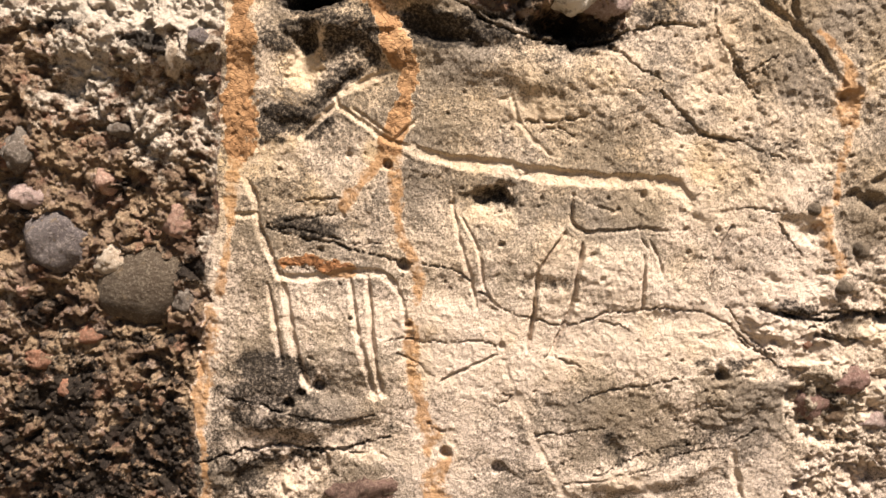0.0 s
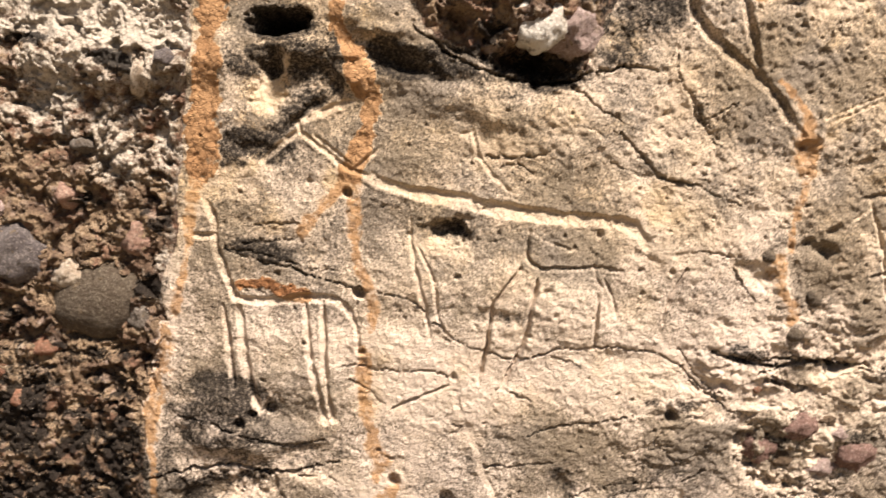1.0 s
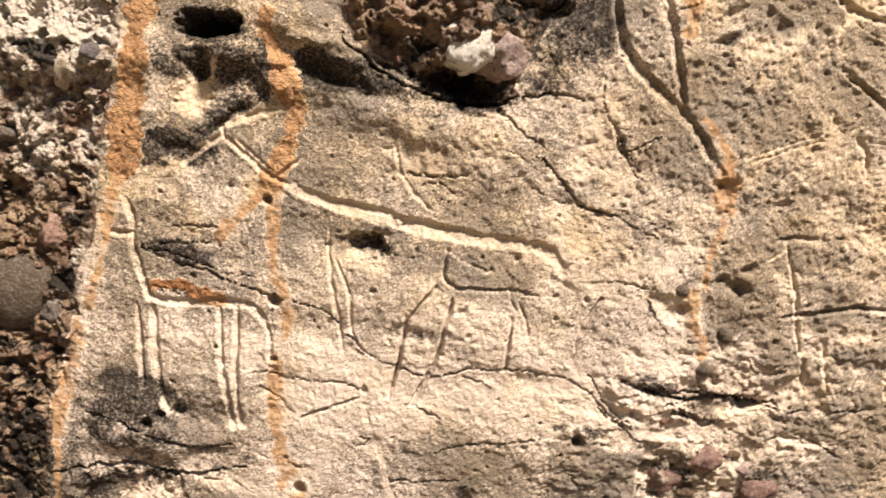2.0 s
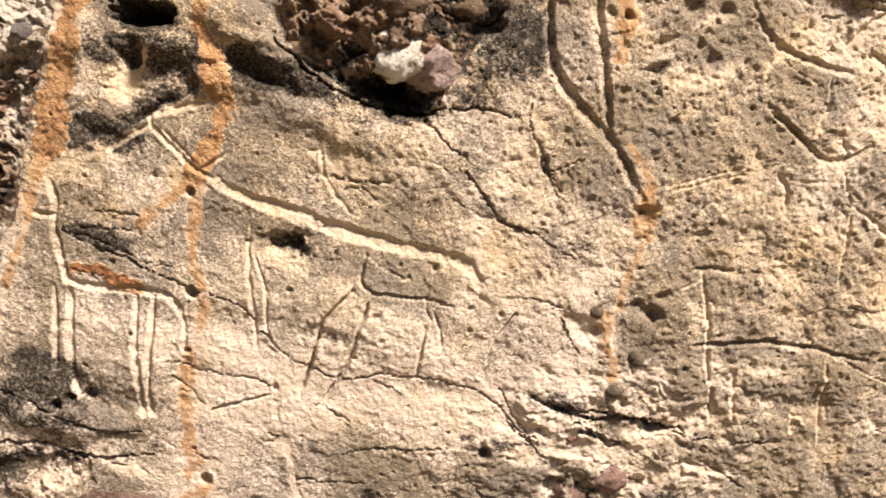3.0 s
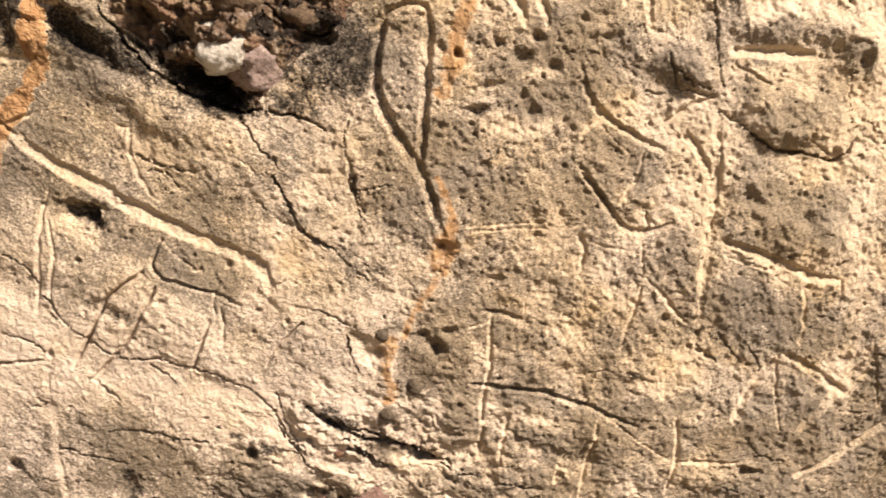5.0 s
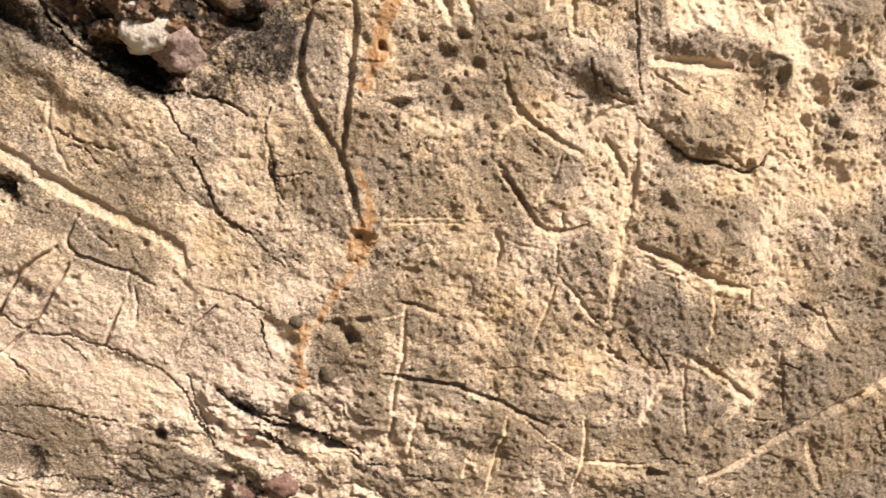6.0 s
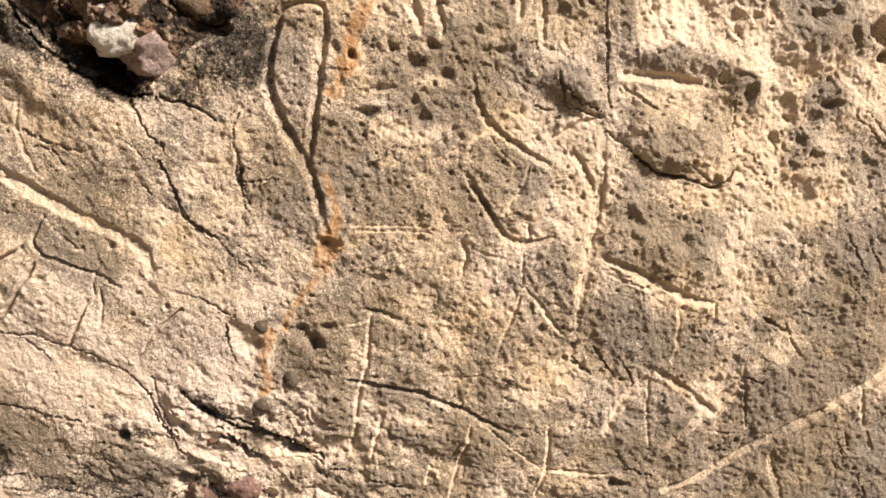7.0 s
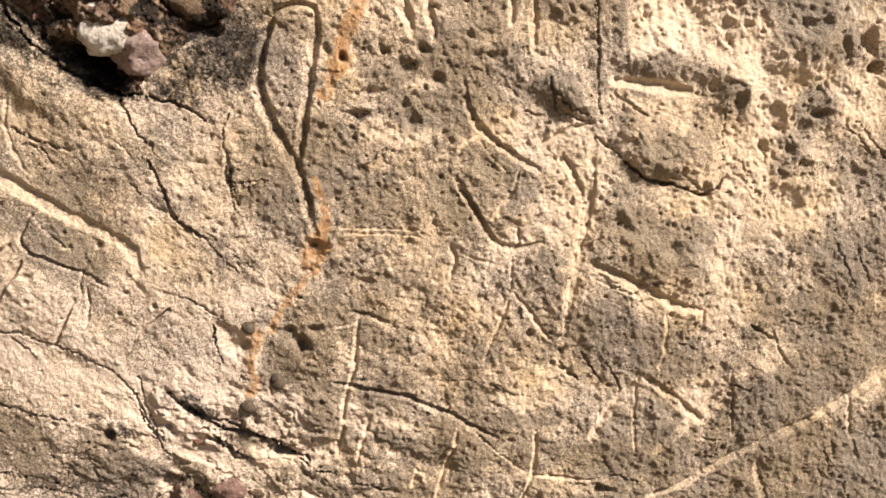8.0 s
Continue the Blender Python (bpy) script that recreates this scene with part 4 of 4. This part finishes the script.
groove([(534, 1805), (566, 1785), (586, 1771), (613, 1760), (636, 1766), (659, 1783)], 9.2, 8, 0.0, "lower_arc")
groove([(543, 1798), (574, 1781), (594, 1770)], 6.3, 5, 0.2)
groove([(627, 1785), (636, 1768)], 6.7, 5, 0.0)
groove([(596, 1847), (600, 1820), (593, 1781)], 5.9, 3, 0.5)
figure("bird_engraving", "tall upright figure with a beak-like wedge and bundled scratches")
groove([(611, 1890), (623, 1909), (649, 1933)], 7.9, 5, 0.5)
groove([(633, 1883), (655, 1869), (676, 1852)], 10.9, 9, 0.1, "beak_line")
groove([(655, 1916), (680, 1867), (696, 1823), (713, 1771), (726, 1724), (738, 1689)], 15.0, 4.0, 0.45, "body_line")
groove([(675, 1886), (686, 1863), (700, 1825), (710, 1785)], 3.3, 2, 0.9)
groove([(678, 1851), (697, 1809), (714, 1757), (728, 1718)], 3.4, 1.6, 0.9)
groove([(721, 1787), (767, 1790), (808, 1790), (849, 1790), (884, 1797)], 10.6, 9, 0.45, "ledge_line")
groove([(884, 1797), (891, 1781)], 5.9, 4, 0.9)
groove([(729, 1781), (772, 1781), (832, 1790)], 3.4, 2, 0.9)
groove([(733, 1773), (768, 1774), (798, 1778)], 3.5, 2, 0.9)
groove([(842, 1773), (862, 1733), (867, 1710)], 7.2, 2.5, 1.0)
figure("triangle_engraving", "angular figure of straight scratched lines and a small hole")
groove([(636, 1753), (653, 1719)], 4.0, 2, 0.3)
groove([(655, 1717), (685, 1705), (711, 1690), (728, 1685)], 6.2, 4, 0.2)
groove([(656, 1712), (661, 1678), (662, 1646), (666, 1625)], 7.0, 3.5, 0.3)
groove([(565, 1733), (578, 1721), (583, 1700)], 8.0, 4, 0.5)
groove([(583, 1731), (612, 1734), (633, 1739)], 4.7, 2, 0.9)
groove([(442, 1696), (483, 1715), (524, 1733)], 2.5, 1.5, 0.4)
groove([(447, 1692), (491, 1712), (528, 1727)], 2.7, 1.5, 0.4)
figure("cross_engraving", "T-shaped scratched figure with a horizontal ledge line")
groove([(497, 1613), (517, 1617), (542, 1620)], 7.0, 5, 0.0, "cross_bar")
groove([(490, 1590), (509, 1604)], 4.7, 2, 0.5)
groove([(507, 1612), (523, 1574), (532, 1548), (539, 1512), (552, 1478), (562, 1444)], 7.4, 4, 0.6, "upright_line")
groove([(574, 1509), (581, 1476), (586, 1450)], 7.4, 3, 0.9)
groove([(517, 1528), (556, 1537), (603, 1548), (633, 1548), (663, 1550), (688, 1547), (728, 1546)], 7.6, 8, 0.0, "ledge_line")
groove([(677, 1538), (685, 1507), (690, 1468), (697, 1437)], 6.4, 3, 0.7)
groove([(658, 1482), (658, 1466), (661, 1445)], 6.5, 3, 0.9)
figure("triangle_engraving", "angular figure with crossing straight cuts in buff stone")
groove([(689, 1544), (736, 1530), (782, 1520)], 4.1, 2.5, 0.4)
groove([(767, 1573), (789, 1529), (793, 1507), (794, 1480)], 6.9, 3.5, 0.9)
groove([(792, 1523), (832, 1534), (868, 1546)], 6.1, 3, 0.9)
groove([(856, 1692), (894, 1687), (937, 1676), (959, 1674)], 11.0, 9, 0.2, "upper_side")
groove([(852, 1686), (840, 1646), (836, 1594)], 13.8, 6, 0.75, "left_side")
groove([(956, 1711), (939, 1665), (921, 1613)], 12.9, 6, 0.75, "lower_side")
groove([(853, 1681), (876, 1633), (896, 1601)], 5.4, 3, 0.4)
groove([(958, 1675), (968, 1716)], 5.3, 3, 0.9)
groove([(956, 1744), (1004, 1673)], 4.7, 3, 0.3)
groove([(957, 1648), (999, 1662)], 3.9, 2.5, 0.1)
figure("line_engraving", "long straight pale diagonal groove in buff stone")
groove([(946, 1557), (985, 1596), (1022, 1651), (1063, 1703), (1098, 1748), (1126, 1792), (1144, 1819), (1163, 1852)], 13.0, 8, 0.65)
groove([(1058, 1649), (1079, 1627), (1106, 1603)], 12.4, 5, 0.5)
groove([(1122, 1784), (1152, 1745), (1186, 1714)], 6.6, 3, 0.6)
figure("line_engraving", "broad faint pale scratch below the animal figures")
groove([(66, 1373), (77, 1346), (94, 1313), (108, 1272), (132, 1230), (150, 1202)], 10.0, 1.6, 0.5)
groove([(-5, 1347), (23, 1362), (60, 1380)], 4.8, 4, 0.1)
groove([(335, 1266), (338, 1244), (351, 1201)], 10.3, 5, 0.5)
figure("line_engraving", "short horizontal slot with a reddish shaded roof")
groove([(646, 1983), (687, 2000), (732, 2015)], 15.0, 9, 1.0)
groove([(653, 1972), (681, 1969), (708, 1967)], 5.5, 4, 0.1)
figure("line_engraving", "faint parallel vertical flutes high on the stone")
groove([(379, 1963), (398, 1946), (419, 1923)], 13.3, 7, 0.5)
groove([(405, 1977), (423, 1956), (444, 1929)], 12.1, 6, 0.5)
groove([(495, 2018), (513, 1983)], 9.1, 5, 0.5)
groove([(517, 2030), (548, 1969)], 10.7, 5, 0.5)
# mud streaks
streak([(-211, 1801), (-215, 1772), (-219, 1726), (-220, 1679), (-223, 1643), (-225, 1610)], 36.8, 1.0, "thick flaking ochre mud streak running down the stone")
streak([(-229, 1606), (-231, 1571), (-234, 1537), (-240, 1490), (-247, 1446)], 17.1, 0.75, "thin faded ochre stain below the flaking mud streak")
streak([(-259, 1420), (-264, 1387), (-271, 1351), (-277, 1324)], 28.2, 0.95, "thin ochre mud stain on the edge of the conglomerate")
streak([(-276, 1324), (-276, 1287), (-274, 1245), (-274, 1189)], 18.6, 0.85, "thin faded ochre stain low on the stone")
streak([(-80, 1784), (-75, 1761), (-59, 1730), (-44, 1692), (-42, 1660), (-50, 1633), (-59, 1615)], 24.6, 1.0, "curved flaking ochre mud streak with a crusted edge")
streak([(-59, 1615), (-76, 1591), (-94, 1569), (-111, 1546)], 20.5, 0.85, "ochre mud stain branching from the curved streak")
streak([(-53, 1612), (-53, 1573), (-51, 1539), (-44, 1512), (-34, 1486), (-27, 1462), (-30, 1439)], 16.6, 0.98, "narrow broken ochre stain running down the stone")
streak([(-37, 1416), (-35, 1385), (-30, 1345), (-24, 1312), (-13, 1286), (-17, 1264)], 22.4, 0.98, "ochre mud stain running down past the animal legs")
streak([(5, 1256), (-8, 1229), (-1, 1194)], 36.4, 0.95, "ochre mud stain spreading at the foot of the stone")
streak([(-177, 1480), (-152, 1484), (-130, 1479), (-106, 1475)], 16.2, 1.2, "dark brown flaking crust above the animal back")
streak([(347, 1946), (352, 1915), (358, 1885), (363, 1853), (362, 1822)], 27.9, 0.98, "ochre mud stain beside the teardrop loop")
streak([(392, 1737), (411, 1714), (431, 1689)], 13.5, 0.98, "narrow ochre crust beside the teardrop loop")
streak([(433, 1673), (435, 1661), (434, 1649)], 33.8, 0.98, "orange mud filling a round pit")
streak([(441, 1641), (432, 1616), (426, 1584), (423, 1557)], 14.5, 0.85, "faint orange stain trailing below the pit")
streak([(411, 1543), (415, 1515), (434, 1490), (439, 1473)], 18.5, 0.98, "orange stain beside a hollow")


# hairline cracks and scratches
for _ in range(110):
    x, z, lean = random.uniform(-220, 1230), random.uniform(1190, 2220), radians(random.choice((-28, -12, 15, 80)) + random.uniform(-14, 14))
    run, n = [(x, z)], random.randint(2, 5)
    for _step in range(n):
        lean += random.uniform(-0.35, 0.35)
        x, z = x + 12 * math.cos(lean), z + 12 * math.sin(lean)
        run.append((x, z))
    crack(run, 3.4, random.uniform(0.8, 2.0))

# scattered small pits and chips over the smooth face
for _ in range(1500):
    x, z = random.uniform(-230, 1250), random.uniform(1180, 2240)
    dense = 1.0 if 230 < x < 900 and z > 1540 else 0.35
    if random.random() < dense:
        r = random.uniform(1.5, 3.0) * (1.5 if random.random() < 0.12 else 1)
        hollow(x, z, r * random.uniform(0.9, 1.8), r, random.uniform(-40, 40), random.uniform(2.4, 6.0))

# the edges of the boulder turn back and away
fall = np.maximum(np.maximum(-900 - X, X - 1700), 0) * 0.35 + np.maximum(Z - 2500, 0) * 0.5
U, V = np.clip(X, -600, 1250) / 1000 - 0.3, np.clip(Z, 1100, 2100) / 1000 - 1.6
DEPTH = -0.0031 + 0.0118 * U + 0.0155 * V + 0.0612 * U * U - 0.0312 * U * V + 0.0907 * V * V + (fall + fall * fall / 900 - height) / 1000
PLACES = np.stack([X / 1000, DEPTH, Z / 1000], 2)
du, dv = np.gradient(PLACES, axis=1), np.gradient(PLACES, axis=0)
NORMALS = np.cross(du, dv)
NORMALS /= np.linalg.norm(NORMALS, axis=2, keepdims=True)
index = np.arange(NZ * NX).reshape(NZ, NX)
QUADS = np.stack([index[:-1, :-1], index[:-1, 1:], index[1:, 1:], index[1:, :-1]], 2).reshape(-1, 4)
for k, m in enumerate(regions):
    owner[m & (owner == 0)] = -1 - k
FACE_OWNER = owner[:-1, :-1].ravel()
LAYERS = {"patina": patina, "lichen_shade": lichen_shade, "pale": pale, "ochre": ochre, "grain": tint, "bloom": bloom, "pocked": POCKED}


def sheet(name, which, material):
    """The pieces of the relief that belong to one object, as a mesh of its own."""
    quads = QUADS[FACE_OWNER == which]
    used, faces = np.unique(quads, return_inverse=True)
    faces = faces.reshape(-1, 4)
    me = bpy.data.meshes.new(name)
    me.vertices.add(len(used))
    me.vertices.foreach_set("co", PLACES.reshape(-1, 3)[used].ravel())
    me.loops.add(faces.size)
    me.loops.foreach_set("vertex_index", faces.ravel().astype(np.int32))
    me.polygons.add(len(faces))
    me.polygons.foreach_set("loop_start", np.arange(0, faces.size, 4, dtype=np.int32))
    me.update(calc_edges=True)
    for layer, values in LAYERS.items():
        me.attributes.new(layer, "FLOAT", "POINT").data.foreach_set("value", values.ravel()[used].astype(np.float32))
    me.polygons.foreach_set("use_smooth", np.ones(len(faces), bool))
    me.materials.append(material)
    me.normals_split_custom_set_from_vertices(NORMALS.reshape(-1, 3)[used].tolist())
    return new(name, me)


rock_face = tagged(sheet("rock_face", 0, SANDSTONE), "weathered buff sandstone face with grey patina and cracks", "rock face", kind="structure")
conglomerate = tagged(sheet("conglomerate_band", -1, CONGLOMERATE), "rough dark brown conglomerate full of pebbles beside the sandstone", "rock", kind="structure")
overhang = tagged(sheet("conglomerate_overhang", -2, CONGLOMERATE), "knobbly brown conglomerate overhang above the sandstone", "rock", kind="structure")
red_lump = tagged(sheet("stony_patch", -3, SANDSTONE), "rough buff patch of sandstone holding reddish purple stones", "rock", kind="structure")

made = {}
for k, (name, fig, label) in enumerate(parts):
    if not (FACE_OWNER == k + 1).any():
        continue
    if fig not in made:
        i, j = np.argwhere(owner == k + 1)[0]
        mud = figures[fig][0] == "mud_streak"
        made[fig] = tagged(new(figures[fig][0]), figures[fig][1], "mud streak" if mud else "rock carving", group="mud streaks on the stone" if mud else "carvings on the stone face")
        made[fig].matrix_basis = Matrix.Translation(Vector(PLACES[i, j].tolist()))
    line = sheet(name, k + 1, SANDSTONE if name != "mud_flake" else BROWN_MUD if "brown" in figures[fig][1] else MUD)
    line.parent = made[fig]
    line.matrix_parent_inverse = made[fig].matrix_basis.inverted()


def stone(parent, x, z, rx, rz, turn, kind, proud, label):
    """A stone set into the face, angular or rounded, standing proud by some millimetres."""
    seed = random.random() * 100
    rounded = kind in ("dark", "bright", "blue")
    bm = bmesh.new()
    bmesh.ops.create_icosphere(bm, subdivisions=4 if max(rx, rz) > 20 else 3, radius=1)
    for v in bm.verts:
        p = v.co.copy()
        if not rounded:
            face = max((p.dot(Vector((math.cos(a * 2.4 + seed), math.sin(a * 1.7 + seed * 2), math.sin(a * 3.1 + seed))).normalized()) for a in range(9)))
            p *= 0.86 / max(face, 0.72) if face > 0.72 else 1.12
        q = p * 1.6 + Vector((seed, 0, 0))
        amount = 0.32 if kind == "purple" else 0.22 if kind in ("bright", "blue") else 0.05 if rounded else 0.18
        p *= 1 + amount * noise.fractal(q, 1.0, 2.0, 4) + (0.014 if rounded else 0.06) * noise.fractal(q * 4, 0.8, 2.0, 4)
        v.co = p
    i, j = np.searchsorted(zs, z), np.searchsorted(xs, x)
    body = max(proud * 1.3, min(rx, rz) * 0.75)
    k, m = int(rz * 0.8 / CELL) + 2, int(rx * 0.8 / CELL) + 2
    front = float(np.percentile(PLACES[max(i - k, 0):i + k, max(j - m, 0):j + m, 1], 30)) - 0.4 * proud / 1000
    size = Matrix.Diagonal((rx / 1000, body / 1000, rz / 1000, 1))
    me = bpy.data.meshes.new("stone")
    bm.transform(pose(0, 0, 0, 0, -turn, 0) @ size @ Matrix.Scale(1.1, 4))
    bm.to_mesh(me)
    bm.free()
    me.polygons.foreach_set("use_smooth", np.ones(len(me.polygons), bool))
    me.materials.append(STONES[kind])
    ob = tagged(new("stone", me), label)
    ob.parent = parent
    ob.matrix_basis = pose(x / 1000, front + body / 1000, z / 1000)
    return ob


stone(conglomerate, -336, 1451, 57, 44, 25, "dark", 26, "smooth rounded dark grey cobble set in the conglomerate")
stone(conglomerate, -432, 1500, 40, 37, 0, "blue", 22, "rough blue-grey stone set in the conglomerate")
stone(conglomerate, -470, 1597, 20, 23, 0, "grey", 24, "rounded grey stone set in the conglomerate")
stone(conglomerate, -293, 1525, 18, 18, -12, "pink", 18, "small angular pink stone set in the conglomerate")
stone(conglomerate, -358, 1623, 13, 13, 0, "grey", 18, "small grey stone with a pale top")
stone(conglomerate, -376, 1567, 14, 13, 9, "pink", 15, "dull pink stone set in the conglomerate")
stone(conglomerate, -462, 1548, 21, 18, 0, "mauve", 16, "mauve stone set in the conglomerate")
stone(conglomerate, -371, 1480, 24, 18, 0, "white", 12, "pale gritty lump set in the conglomerate")
stone(conglomerate, -291, 1701, 9, 18, -8, "white", 15, "upright pale stone chip")
stone(conglomerate, -263, 1721, 11, 10, 0, "blue", 15, "small blue-grey pebble")
stone(conglomerate, -472, 1444, 10, 8, 8, "pink", 9, "small pinkish pebble")
stone(conglomerate, -432, 1329, 8, 12, 20, "red", 10, "small red stone chip")
stone(conglomerate, -288, 1435, 15, 13, 0, "grey", 10, "small dull grey pebble")
stone(conglomerate, -403, 1391, 18, 11, 8, "red", 9, "flat reddish stone chip")
stone(conglomerate, -458, 1363, 21, 10, -5, "red", 9, "flat reddish stone chip")
stone(overhang, 133, 1777, 28, 27, 18, "bright", 12, "bright white crystalline stone under the overhang")
stone(overhang, 169, 1773, 25, 23, 24, "mauve", 14, "angular pale mauve stone beside the white one")
stone(overhang, 122, 1827, 26, 21, 18, "brown", 14, "rounded brown stone in the overhang")
stone(overhang, 195, 1837, 17, 15, 11, "brown", 12, "pale stone in the overhang")
stone(rock_face, 441, 1460, 11, 9, 0, "dark", 10, "small dark pebble in a socket of the stone")
stone(rock_face, 460, 1499, 10, 9, 0, "dark", 10, "small dark grey pebble stuck in the stone")
stone(rock_face, 401, 1546, 10, 8, 0, "dark", 10, "small dark pebble stuck in the stone")
stone(rock_face, -86, 1216, 49, 29, 8, "purple", 10, "rounded purple stone at the foot of the face")
stone(rock_face, 456, 1504, 8, 9, 18, "dark", 10, "small dark pebble stuck in the stone")
stone(red_lump, 462, 1351, 23, 21, 14, "plum", 9, "knobbly reddish purple stone")
stone(red_lump, 423, 1321, 19, 15, -7, "plum", 7, "knobbly reddish purple stone")
stone(red_lump, 452, 1307, 17, 9, 4, "brown", 6, "rough brown stone")
stone(red_lump, 535, 1319, 22, 24, 20, "plum", 9, "knobbly reddish purple stone")
stone(red_lump, 496, 1301, 18, 12, 3, "mauve", 6, "dull mauve stone")
stone(red_lump, 497, 1359, 12, 5, 4, "brown", 5, "flat brown stone chip")
stone(red_lump, 407, 1395, 6, 5, 4, "red", 3, "small red stone chip")
stone(red_lump, 512, 1344, 9, 8, 3, "mauve", 4, "small mauve stone")


# ---- the rest of the place: the rock mass behind the face, and the ground before it ----
def rock_mass():
    """The body of the outcrop: the rim of the face carried back, with an uneven top, and closed behind."""
    rim = np.concatenate([PLACES[:, 0], PLACES[-1, 1:], PLACES[-2::-1, -1]])[::3]
    bm = bmesh.new()
    rows = []
    for k, y in enumerate((None, 2.7, 3.2, 3.8, 4.4, 5.0)):
        row = []
        for p in rim:
            q = Vector(p.tolist())
            if y is not None:
                q.y = max(q.y + 0.02 * k, y)
                q += Vector((0.10 * noise.noise(q * 1.1), 0, (0.16 * noise.noise(q * 0.9) + 0.05 * noise.noise(q * 4)) * min(1, q.z)))
            row.append(bm.verts.new(q))
        rows.append(row)
    for a, c in zip(rows, rows[1:]):
        for k in range(len(rim) - 1):
            bm.faces.new((a[k], a[k + 1], c[k + 1], c[k]))
    bm.faces.new(rows[-1])
    me = bpy.data.meshes.new("rock_mass")
    bm.to_mesh(me)
    bm.free()
    me.materials.append(SANDSTONE)
    tagged(new("rock_mass", me), "massive buff sandstone outcrop behind the carved face", "rock", kind="structure")


def ground():
    n = Nodes("dry_earth")
    n.mat.name = "dry_earth"
    colour = n.mix(n.ramp(n.noise(0.8, 5), 0.35, 0.65), (0.16, 0.12, 0.075), (0.11, 0.085, 0.05))
    colour = n.mix(n.ramp(n.noise(40, 4), 0.5, 0.7, 0, 0.6), colour, (0.20, 0.16, 0.11))
    mat = n.finish(colour, 0.95, n.noise(60, 5), 0.6, 0.01)
    bm = bmesh.new()
    span = [-1500, -300, -60, -15, -6, -3, -1.5, 0, 1.5, 3, 6, 15, 60, 300, 1500]
    rows = [[bm.verts.new((x, y, 0.06 * noise.noise((x * 0.4, y * 0.4, 0)) if abs(x) + abs(y) < 60 else 0)) for x in span] for y in span]
    for a, b in zip(rows, rows[1:]):
        for k in range(len(span) - 1):
            bm.faces.new((a[k], a[k + 1], b[k + 1], b[k]))
    me = bpy.data.meshes.new("ground")
    bm.to_mesh(me)
    me.materials.append(mat)
    tagged(new("ground", me), "dry sandy earth at the foot of the rock", "ground", kind="structure")


rock_mass()
ground()
